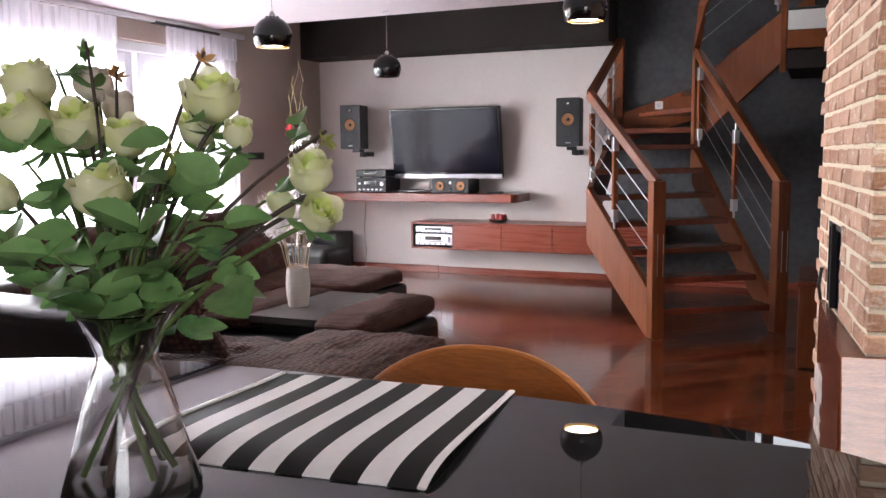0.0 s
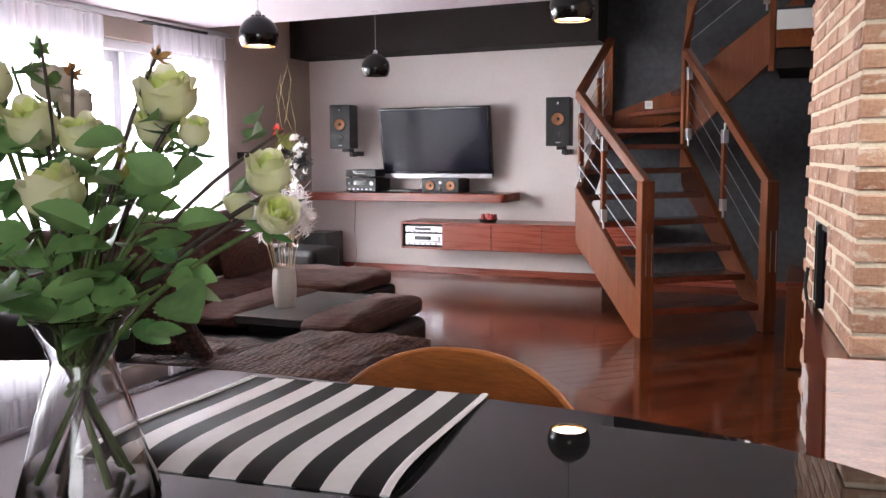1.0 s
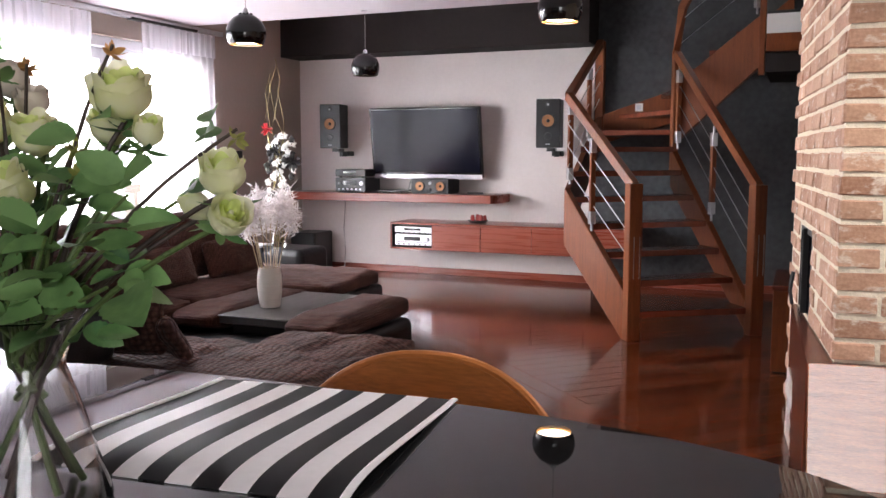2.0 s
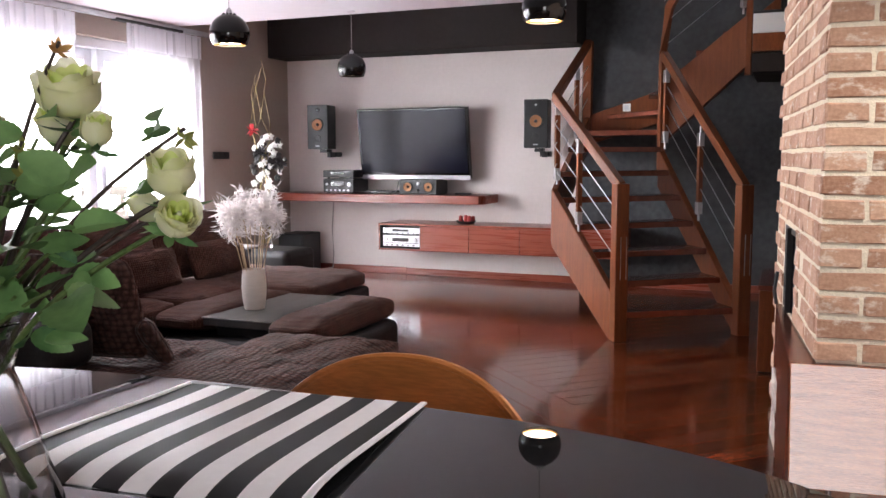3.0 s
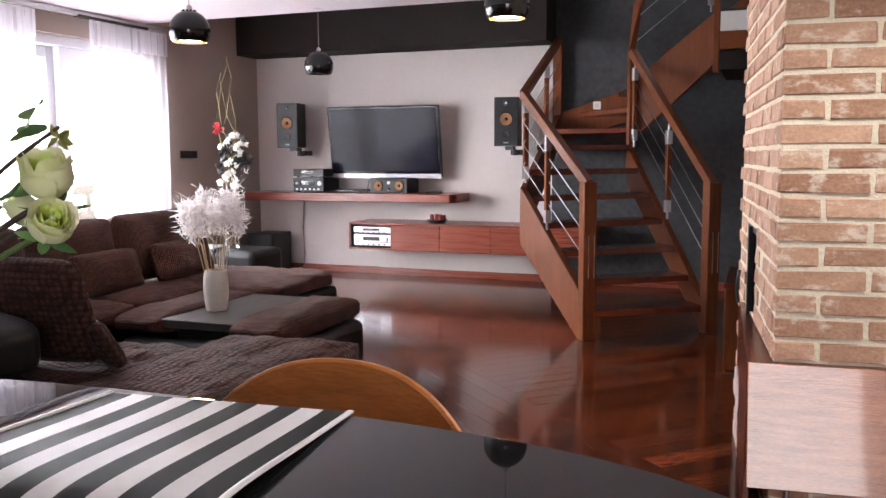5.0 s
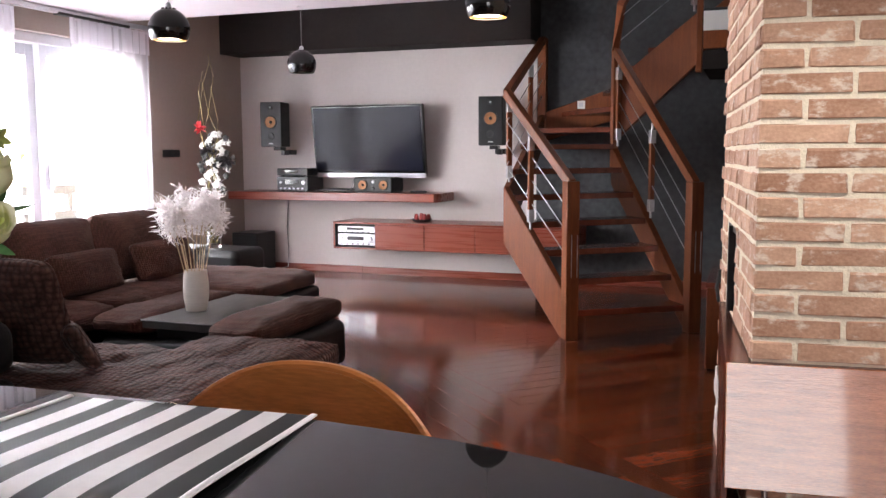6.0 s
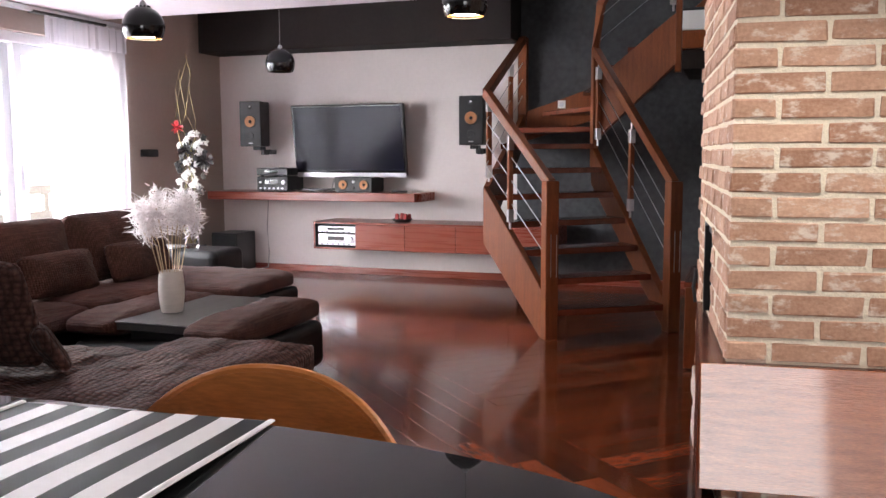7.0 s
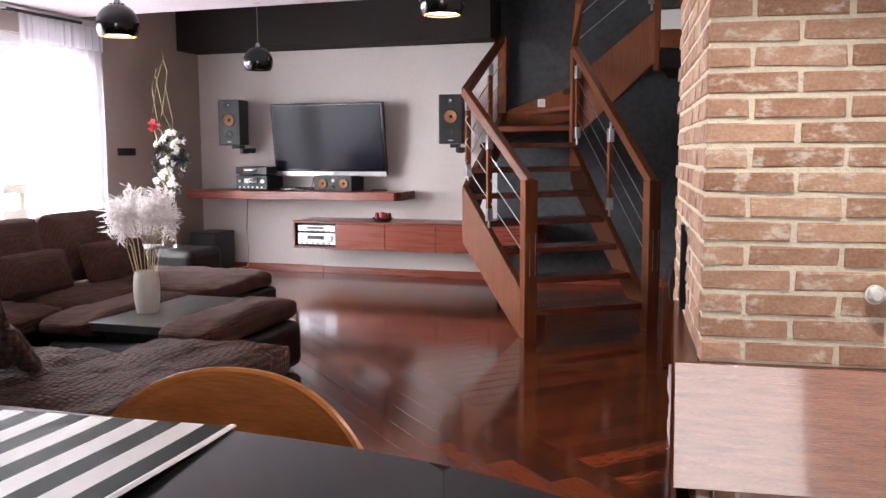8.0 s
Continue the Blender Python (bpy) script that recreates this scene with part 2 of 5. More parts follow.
BLACKPETAL = petal_material("black_petal", (0.015, 0.012, 0.012), (0.03, 0.025, 0.025), 0.1)
GLASS = glass("clear_glass")
PANE = glass("window_glass", (0.98, 1.0, 1.0), 0.0, 1.2)
SHEER = sheer("white_voile", (0.84, 0.82, 0.87), 0.40)
HEADING = sheer("gathered_voile", (0.80, 0.78, 0.83), 0.10)
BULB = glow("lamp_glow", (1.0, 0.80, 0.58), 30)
LAMPWHITE = material("white_reflector", (0.88, 0.64, 0.38), 0.5, vary=0.02, scale=6)
REDWAX = material("red_wax", (0.30, 0.02, 0.02), 0.4, vary=0.1, scale=20)
MATWHITE = material("white_vinyl", (0.92, 0.90, 0.91), 0.34, vary=0.03, scale=8, spec=0.5)
MATBLACK = material("charcoal_vinyl_stripe", (0.018, 0.017, 0.018), 0.55, vary=0.1, scale=8, spec=0.12)
PAVING = material("terrace_paving", (0.20, 0.19, 0.175), 0.9, vary=0.15, scale=3)
CABLE = material("grey_cable", (0.25, 0.24, 0.23), 0.5)

# ---- builders ----


def thing(name, label, category, at=(0, 0, 0), turn=0, group="", kind=""):
    ob = new(name)
    ob.empty_display_size = 0.1
    ob.matrix_world = pose(*at, 0, 0, turn)
    return tagged(ob, label, category, group, kind)


def part(name, bm, mat, parent=None, label="", smooth=True):
    me = bpy.data.meshes.new(name)
    bm.normal_update()
    if smooth:
        for f in bm.faces:
            f.smooth = True
        for e in bm.edges:
            if len(e.link_faces) == 2:
                turn = e.calc_face_angle(0)
                a, c = (f.calc_area() for f in e.link_faces)
                if turn > radians(38) or turn > radians(8) and max(a, c) > 5 * min(a, c):
                    e.smooth = False
    bm.to_mesh(me)
    bm.free()
    for m in (mat if isinstance(mat, (list, tuple)) else [mat]):
        me.materials.append(m)
    ob = new(name, me)
    if parent is not None:
        ob.parent = parent
    return tagged(ob, label)


def box(x0, y0, z0, x1, y1, z1, bev=0.004, bm=None, seg=2, turn=None):
    """A box with rounded edges, alone or added to bm."""
    b = bmesh.new()
    bmesh.ops.create_cube(b, size=1)
    for v in b.verts:
        v.co = ((x0 + x1) / 2 + v.co.x * (x1 - x0), (y0 + y1) / 2 + v.co.y * (y1 - y0), (z0 + z1) / 2 + v.co.z * (z1 - z0))
    if bev:
        bmesh.ops.bevel(b, geom=b.edges[:], offset=min(bev, abs(x1 - x0) * 0.49, abs(y1 - y0) * 0.49, abs(z1 - z0) * 0.49),
                        segments=seg, profile=0.5, affect="EDGES")
    if turn is not None:
        bmesh.ops.transform(b, matrix=turn, verts=b.verts)
    return merge(bm, b)


def merge(bm, b):
    if bm is None:
        return b
    me = bpy.data.meshes.new("tmp")
    b.to_mesh(me)
    b.free()
    bm.from_mesh(me)
    bpy.data.meshes.remove(me)
    return bm


def prism(points, z0, z1, bev=0.004, bm=None, m=None, seg=2):
    """An upright prism over a plan of points; m places it."""
    b = bmesh.new()
    low = [b.verts.new((x, y, z0)) for x, y in points]
    top = [b.verts.new((x, y, z1)) for x, y in points]
    n = len(points)
    b.faces.new(list(reversed(low)))
    b.faces.new(top)
    for i in range(n):
        b.faces.new((low[i], low[(i + 1) % n], top[(i + 1) % n], top[i]))
    bmesh.ops.recalc_face_normals(b, faces=b.faces)
    if bev:
        bmesh.ops.bevel(b, geom=[e for e in b.edges], offset=bev, segments=seg, profile=0.5, affect="EDGES")
    if m is not None:
        bmesh.ops.transform(b, matrix=m, verts=b.verts)
    return merge(bm, b)


def board(p, q, thick, z_low_p, z_top_p, z_low_q, z_top_q, bev=0.006):
    """An upright board from plan point p to q, whose lower and upper edges may rise."""
    p, q = Vector(p), Vector(q)
    d = (q - p).normalized()
    s = Vector((d.y, -d.x)) * thick / 2
    b = bmesh.new()
    vs = []
    for side in (1, -1):
        for pt, z in ((p, z_low_p), (q, z_low_q), (q, z_top_q), (p, z_top_p)):
            vs.append(b.verts.new((pt.x + s.x * side, pt.y + s.y * side, z)))
    b.faces.new(vs[:4])
    b.faces.new(list(reversed(vs[4:])))
    for i in range(4):
        b.faces.new((vs[i], vs[4 + i], vs[4 + (i + 1) % 4], vs[(i + 1) % 4]))
    bmesh.ops.recalc_face_normals(b, faces=b.faces)
    bmesh.ops.bevel(b, geom=b.edges[:], offset=bev, segments=2, profile=0.5, affect="EDGES")
    return b


def lathe(profile, n=40, bm=None, at=(0, 0, 0), closed=False):
    b = bmesh.new()
    rings = []
    for r, z in profile:
        rings.append([b.verts.new((at[0] + max(r, 1e-5) * math.cos(2 * math.pi * i / n), at[1] + max(r, 1e-5) * math.sin(2 * math.pi * i / n), at[2] + z)) for i in range(n)])
    for a, c in zip(rings, rings[1:]):
        for i in range(n):
            b.faces.new((a[i], a[(i + 1) % n], c[(i + 1) % n], c[i]))
    if closed:
        for i in range(n):
            b.faces.new((rings[-1][i], rings[-1][(i + 1) % n], rings[0][(i + 1) % n], rings[0][i]))
    bmesh.ops.remove_doubles(b, verts=b.verts, dist=1e-5)
    bmesh.ops.recalc_face_normals(b, faces=b.faces)
    return merge(bm, b)


def tube(points, radius, n=8, bm=None, flat=1.0, square=False):
    """A round or square bar along points; radius may be one number or one for each point."""
    b = bmesh.new()
    pts = [Vector(p) for p in points]
    rings = []
    for i, p in enumerate(pts):
        d = (pts[min(i + 1, len(pts) - 1)] - pts[max(i - 1, 0)]).normalized()
        up = Vector((0, 0, 1)) if abs(d.z) < 0.98 else Vector((0, 1, 0))
        s = d.cross(up).normalized()
        u = s.cross(d).normalized()
        r = radius[i] if isinstance(radius, (list, tuple)) else radius
        k = 4 if square else n
        rings.append([b.verts.new(p + (s * math.cos(2 * math.pi * (j + 0.5) / k) + u * flat * math.sin(2 * math.pi * (j + 0.5) / k)) * r) for j in range(k)])
    k = len(rings[0])
    for a, c in zip(rings, rings[1:]):
        for j in range(k):
            b.faces.new((a[j], a[(j + 1) % k], c[(j + 1) % k], c[j]))
    b.faces.new(list(reversed(rings[0])))
    b.faces.new(rings[-1])
    bmesh.ops.recalc_face_normals(b, faces=b.faces)
    if square:
        bmesh.ops.bevel(b, geom=b.edges[:], offset=0.005, segments=2, profile=0.5, affect="EDGES")
    return merge(bm, b)


def cushion(sx, sy, sz, m=None, puff=0.5, n=18, seed=0, wrinkle=0.012, corner=4.5, bm=None):
    """An upholstered block: rounded corners, crowned faces and soft creases."""
    b = bmesh.new()
    bmesh.ops.create_cube(b, size=2)
    bmesh.ops.subdivide_edges(b, edges=b.edges[:], cuts=n, use_grid_fill=True)
    for v in b.verts:
        c = v.co
        k = (abs(c.x) ** corner + abs(c.y) ** corner + abs(c.z) ** corner) ** (1 / corner)
        c = c / k
        edge = max(abs(c.x), abs(c.y))
        crown = 1 - puff * edge ** 4
        w = noise.noise(Vector((c.x * 2.1 * sx / 0.6 + seed, c.y * 2.1 * sy / 0.6, c.z + seed))) * wrinkle
        w += noise.noise(Vector((c.x * 6 * sx / 0.6, c.y * 6 * sy / 0.6 + seed, c.z))) * wrinkle * 0.5
        v.co = (c.x * sx / 2, c.y * sy / 2, c.z * sz / 2 * crown + w * (1 if c.z > -0.5 else 0.2))
    if m is not None:
        bmesh.ops.transform(b, matrix=m, verts=b.verts)
    return merge(bm, b)


def leaf_into(bm, length, width, m, curl=0.25, fold=0.25, n=6):
    """One leaf blade, from its foot along y, added to bm."""
    rows = []
    for i in range(n + 1):
        t = i / n
        w = width / 2 * math.sin(math.pi * t ** 0.8) ** 0.75 if 0 < t < 1 else 0.0
        if n > 9:
            w *= 1.04 if i % 2 else 0.95
        z = -curl * length * t * t
        row = []
        for s in (-1, -0.5, 0, 0.5, 1):
            row.append(bm.verts.new(m @ Vector((w * s, length * t, z + fold * abs(s) * w))))
        rows.append(row)
    for a, c in zip(rows, rows[1:]):
        for j in range(4):
            try:
                bm.faces.new((a[j], a[j + 1], c[j + 1], c[j]))
            except ValueError:
                pass


def petal_into(bm, radius, width, theta, half, top, lip, m, wob, n=8):
    """One petal of a cupped bloom: a bowl at its foot, then an upright wall whose rounded rim rolls outwards."""
    rows = []
    for i in range(n + 1):
        v = i / n
        row = []
        for j in range(9):
            u = j / 4 - 1
            k = v * (1 - 0.26 * abs(u) ** 2.6 + 0.05 * wob * math.sin(7 * u + theta * 3))
            wall = width * math.sin(min(1, k * 1.75) * math.pi / 2) ** 0.75 * (1 - 0.20 * max(0, k - 0.5))
            roll = max(0, k - 0.74) / 0.26
            a = theta + u * half * (0.45 + 0.55 * math.sin(math.pi * min(k * 0.72 + 0.1, 1)))
            r = radius * (wall * (1 + 0.05 * u + wob * 0.5 * math.sin(3 * u + theta * 5) * k) + lip * roll * roll)
            z = radius * 1.14 * (-0.84 + (top + 0.84) * k - lip * 0.45 * roll ** 3)
            row.append(bm.verts.new(m @ Vector((r * math.cos(a), r * math.sin(a), z))))
        rows.append(row)
    for a, c in zip(rows, rows[1:]):
        for j in range(8):
            bm.faces.new((a[j], a[j + 1], c[j + 1], c[j]))


def aim(at, direction, twist=0.0, scale=1.0):
    """A matrix whose z axis points along direction."""
    q = Vector(direction).to_track_quat("Z", "Y")
    return Matrix.Translation(at) @ q.to_matrix().to_4x4() @ Matrix.Rotation(twist, 4, "Z") @ Matrix.Scale(scale, 4)

# ---- the room ----
LEFT, BACK = -3.37, 9.0
CEILING = 2.355

part("subfloor", box(-3.6, -3.0, -0.20, 4.8, 9.2, -0.014, 0), JOINT, smooth=False)
tagged(bpy.data.objects["subfloor"], "dark joints under the wooden floor boards", "floor", kind="structure")


def wall(name, bm, mat, label):
    return tagged(part(name, bm, mat, smooth=False), label, "wall", kind="structure")


wall("wall_north", box(-3.6, BACK, -0.2, -0.13, 9.25, 2.75, 0), WALL, "smooth greige plaster wall behind the television")
STAIRWALL = "slate grey trowelled plaster wall behind the stairs"
wall("wall_stairwell", box(-0.13, BACK, -0.2, 4.8, 9.25, 2.85, 0), SLATE, STAIRWALL)
wall("wall_stairwell_west", box(-0.13, BACK, 2.85, 1.15, 9.25, 5.2, 0), SLATE, STAIRWALL)
wall("wall_stairwell_east", box(3.05, BACK, 2.85, 4.8, 9.25, 5.2, 0), SLATE, STAIRWALL)
wall("wall_stairwell_lintel", box(1.15, BACK, 3.85, 3.05, 9.25, 5.2, 0), SLATE, STAIRWALL)
b = box(-3.67, 7.35, -0.2, LEFT, 9.0, 2.75, 0)
box(-3.67, 3.4, 2.17, LEFT, 7.35, 2.75, 0, bm=b)
box(-3.67, -3.0, -0.2, LEFT, 3.4, 2.75, 0, bm=b)
wall("wall_west", b, TAUPE, "taupe plaster wall with a wide terrace opening")
b = box(-3.67, -3.25, -0.2, 1.98, -3.0, 2.6, 0)
box(4.22, -3.25, -0.2, 4.8, -3.0, 2.6, 0, bm=b)
box(1.98, -3.25, -0.2, 4.22, -3.0, 0.12, 0, bm=b)
box(1.98, -3.25, 2.33, 4.22, -3.0, 2.6, 0, bm=b)
wall("wall_south", b, WALL, "greige plaster wall with a kitchen window")
wall("wall_east", box(4.6, -3.0, -0.2, 4.8, 9.0, 5.2, 0), WALL, "plain greige plaster wall")
wall("wall_upper_south", box(0.4, 6.5, 2.66, 4.6, 6.6, 5.2, 0), WALL, "plain upper wall of the stairwell")
wall("wall_upper_front", box(-0.23, 7.08, 2.66, 0.4, 7.14, 5.2, 0), WALL, "plain upper wall beside the stairwell")
wall("wall_upper_side", box(0.4, 6.6, 2.66, 0.46, 7.14, 5.2, 0), WALL, "plain upper wall return")
wall("wall_upper_west", box(-0.23, 6.5, 2.75, -0.13, 9.0, 5.2, 0), SLATE, "slate grey upper wall of the stairwell")

tagged(part("ceiling", box(-3.37, -3.0, CEILING, 4.6, 6.6, 2.66, 0, bm=box(-3.37, 6.6, CEILING, 0.4, 7.08, 2.66, 0)), CEIL, smooth=False), "white painted ceiling with a straight edge", "ceiling", kind="structure")
tagged(part("ceiling_upper", box(-3.37, 7.08, 2.66, -0.13, 9.0, 2.75, 0), CEIL, smooth=False), "raised white ceiling strip", "ceiling", kind="structure")
b = box(-0.13, 6.5, 5.1, 4.6, 9.0, 5.2, 0)
tagged(part("ceiling_stairwell", b, CEIL, smooth=False), "white stairwell ceiling", "ceiling", kind="structure")
tagged(part("beam", box(-3.366, 8.62, 2.247, -0.10, 8.998, 2.66, 0.006), DARKBEAM), "dark brown boxed beam above the television wall", "beam", kind="structure")

b = box(-3.36, 8.982, 0, -1.96, 8.998, 0.075, 0.004)
box(-1.957, 8.978, 0, -0.10, 8.998, 0.07, 0.004, bm=b)
box(-0.10, 8.978, 0, 1.9, 8.998, 0.07, 0.004, bm=b)
tagged(part("baseboard_north", b, REDWOOD), "red brown wooden baseboard", "baseboard", kind="structure")
tagged(part("baseboard_west", box(-3.368, 7.36, 0, -3.352, 8.97, 0.075, 0.004), REDWOOD), "red brown wooden baseboard", "baseboard", kind="structure")

# terrace doors
win = thing("window_1", "white framed sliding terrace door with clear panes", "window", (-3.52, 0, 0), kind="structure")
part("window_frame", box(-0.05, 3.4, 2.09, 0.09, 7.35, 2.17, 0.006), PVC, win)
part("window_frame", box(-0.05, 7.27, 0.0, 0.09, 7.35, 2.09, 0.006), PVC, win)
part("window_frame", box(-0.05, 3.4, 0.0, 0.09, 3.48, 2.09, 0.006), PVC, win)
part("window_sill", box(-0.05, 3.48, 0.0, 0.09, 7.27, 0.05, 0.006), PVC, win)
for y0, y1, x in ((3.48, 4.86, 0.02), (4.80, 6.325, -0.03), (6.315, 7.27, 0.03)):
    sash = part("sash", box(x - 0.03, y0, 0.05, x + 0.03, y0 + 0.085, 2.09, 0.006), PVC, win)
    part("stile", box(x - 0.03, y1 - 0.085, 0.05, x + 0.03, y1, 2.09, 0.006), PVC, sash)
    part("rail", box(x - 0.028, y0 + 0.085, 2.0, x + 0.028, y1 - 0.085, 2.09, 0.004), PVC, sash)
    part("rail", box(x - 0.028, y0 + 0.085, 0.05, x + 0.028, y1 - 0.085, 0.15, 0.004), PVC, sash)
    pane = part("pane", box(x - 0.004, y0 + 0.08, 0.14, x + 0.004, y1 - 0.08, 2.01, 0), PANE, sash, smooth=False)
    pane.visible_shadow = False
part("door_handle", box(0.062, 6.35, 0.95, 0.092, 6.375, 1.15, 0.006), SILVER, win, "grey lever handle")

kitchen = thing("window_2", "white framed kitchen window", "window", (3.1, -3.1, 0), kind="structure")
for x0, x1 in ((-1.12, -1.05), (1.05, 1.12)):
    part("window_frame", box(x0, -0.04, 0.12, x1, 0.04, 2.33, 0.006), PVC, kitchen)
for z0, z1 in ((0.12, 0.19), (2.26, 2.33)):
    part("window_frame", box(-1.05, -0.04, z0, 1.05, 0.04, z1, 0.006), PVC, kitchen)

stairwin = thing("window_3", "white framed window high in the stairwell", "window", (2.10, 9.16, 2.85), kind="structure")
for x0, z0, x1, z1 in ((-0.95, 0, -0.88, 1.0), (0.88, 0, 0.95, 1.0), (-0.88, 0, 0.88, 0.07), (-0.88, 0.93, 0.88, 1.0), (-0.03, 0.07, 0.03, 0.93)):
    part("window_frame", box(x0, -0.04, z0, x1, 0.04, z1, 0.004), PVC, stairwin)


def voile(y0, y1, label, seed):
    """A gathered net curtain from the rail down to just above the floor."""
    cur = thing("curtain", label, "curtain", (-3.255, 0, 0), group="net curtains")
    bm = bmesh.new()
    ny, nz = int((y1 - y0) * 110), 24
    rows = []
    for k in range(nz + 1):
        z = 2.285 - (2.285 - 0.03) * k / nz
        row = []
        for j in range(ny + 1):
            y = y0 + (y1 - y0) * j / ny
            ph = y * 62 + 2.5 * noise.noise(Vector((y * 3, z * 0.6, seed)))
            amp = 0.010 + 0.016 * min(1, k / 8) * (0.6 + noise.noise(Vector((y * 2.2, seed, z * 0.4))))
            row.append(bm.verts.new((amp * math.sin(ph), y + 0.006 * math.sin(ph * 0.5), z)))
        rows.append(row)
    for a, c in zip(rows, rows[1:]):
        for j in range(ny):
            bm.faces.new((a[j], a[j + 1], c[j + 1], c[j]))
    part("voile", bm, SHEER, cur)
    head = bmesh.new()
    rows = []
    for k in range(5):
        z = 2.30 - 0.20 * k / 4
        rows.append([head.verts.new((0.012 + 0.012 * math.sin(y * 75 + seed), y, z)) for y in [y0 + (y1 - y0) * j / ny for j in range(ny + 1)]])
    for a, c in zip(rows, rows[1:]):
        for j in range(ny):
            head.faces.new((a[j], a[j + 1], c[j + 1], c[j]))
    part("heading", head, HEADING, cur, "denser gathered heading")


voile(6.43, 7.36, "white gathered net curtain beside the terrace door", 1.3)
voile(3.5, 5.89, "wide white gathered net curtain drawn over the glass", 4.1)
rail = thing("curtain_rail", "slim grey ceiling curtain rail", "curtain rail", (-3.255, 5.4, 2.31))
part("track", box(-0.02, -2.0, 0, 0.02, 2.08, 0.04, 0.004), SILVER, rail)
part("cover", box(-0.028, 0.9, -0.008, 0.034, 1.7, 0.012, 0.003), SATINBLACK, rail)

plate = thing("switch_plate", "dark anthracite switch plate on the taupe wall", "switch", (-3.37, 7.78, 1.24))
part("plate", box(0, -0.125, -0.034, 0.011, 0.125, 0.034, 0.004), CHARCOAL, plate)
for i in range(3):
    part("rocker", box(0.011, -0.112 + i * 0.077, -0.026, 0.015, -0.042 + i * 0.077, 0.026, 0.002), SATINBLACK, plate)

# terrace outside
tagged(part("ground", box(-60, -40, -0.45, -3.67, 60, -0.25, 0), PAVING, smooth=False), "pale terrace paving outside the doors", "ground", kind="structure")
fence = thing("terrace_fence", "weathered timber terrace railing outside", "fence", (-4.55, 6.75, -0.25))
for y in (-1.0, -0.35, 0.3, 0.95):
    part("post", box(-0.03, y - 0.03, 0, 0.03, y + 0.03, 1.15, 0.004), PAVING, fence)
for z in (0.35, 0.6, 0.85, 1.1):
    part("slat", box(0.03, -1.05, z, 0.05, 1.0, z + 0.09, 0.003), PAVING, fence)
shrub = thing("shrub", "yellow green garden shrub behind the terrace", "shrub", (-4.9, 7.3, -0.25))
random.seed(5)
bm = bmesh.new()
for i in range(260):
    z = random.uniform(0.2, 1.9)
    r = 0.28 * (1 - abs(z - 0.9) / 1.3)
    a = random.uniform(0, 6.28)
    leaf_into(bm, 0.10, 0.05, aim((r * math.cos(a) * random.random(), r * math.sin(a) * random.random(), z), (random.uniform(-1, 1), random.uniform(-1, 1), random.uniform(-0.3, 1)), a), n=3)
part("crown", bm, LEAFPALE, shrub)
part("trunk", tube([(0, 0, 0), (0.02, 0, 0.7), (0, 0.03, 1.5)], [0.03, 0.02, 0.008]), STEMDARK, shrub)

# ---- television wall ----
tv = thing("television", "large black flat television tilted down on the wall", "television", (-1.793, 8.80, 1.355))
TILT = pose(0, 0, 0, 8.5)
part("frame", box(-0.60, -0.02, -0.355, 0.60, 0.04, 0.355, 0.008, turn=TILT), GLOSSBLACK, tv)
part("screen", box(-0.578, -0.0235, -0.293, 0.578, -0.0205, 0.335, 0, turn=TILT), SCREEN, tv, smooth=False)
part("speaker_bar", box(-0.60, -0.027, -0.362, 0.60, -0.021, -0.314, 0.003, turn=TILT), SILVER, tv, "silver speaker bar")
part("badge", box(-0.03, -0.031, -0.345, 0.03, -0.0275, -0.333, 0.001, turn=TILT), WHITE, tv)
part("wall_bracket", box(-0.2, 0.05, -0.2, 0.2, 0.19, 0.2, 0.01), SATINBLACK, tv)

shelf = thing("wall_shelf", "thick red mahogany floating wall shelf", "shelf", (-3.27, 8.55, 0.77))
part("shelf_board", prism([(0, 0), (2.26, 0), (2.31, 0.06), (2.31, 0.446), (0, 0.446)], 0, 0.083, 0.005), REDWOOD, shelf)

cab = thing("media_cabinet", "floating red mahogany media cabinet with open bay", "cabinet", (-2.045, 8.5, 0.308))
b = box(0, 0.0, 0.245, 2.4, 0.497, 0.264, 0.003)
box(0, 0.0, 0, 2.4, 0.497, 0.018, 0.003, bm=b)
box(0, 0.001, 0.018, 0.018, 0.497, 0.245, 0.002, bm=b)
box(0.45, 0.001, 0.018, 0.468, 0.497, 0.245, 0.002, bm=b)
box(2.382, 0.001, 0.018, 2.4, 0.497, 0.245, 0.002, bm=b)
box(0.018, 0.48, 0.018, 2.382, 0.497, 0.245, 0, bm=b)
part("body", b, REDWOOD, cab)
for i in range(4):
    x = 0.46 + i * 0.504
    part("door", box(x, -0.018, 0.003, min(x + 0.5, 2.398), -0.001, 0.243, 0.003), REDWOOD, cab)
b = box(0.0185, 0.004, 0.0185, 0.4495, 0.47, 0.0212, 0)
box(0.0185, 0.004, 0.0215, 0.0215, 0.47, 0.242, 0, bm=b)
box(0.4465, 0.004, 0.0215, 0.4495, 0.47, 0.242, 0, bm=b)
box(0.0185, 0.004, 0.2421, 0.4495, 0.47, 0.2449, 0, bm=b)
box(0.0216, 0.467, 0.0215, 0.4464, 0.4795, 0.2419, 0, bm=b)
part("bay_lining", b, SATINBLACK, cab, "black bay lining", smooth=False)


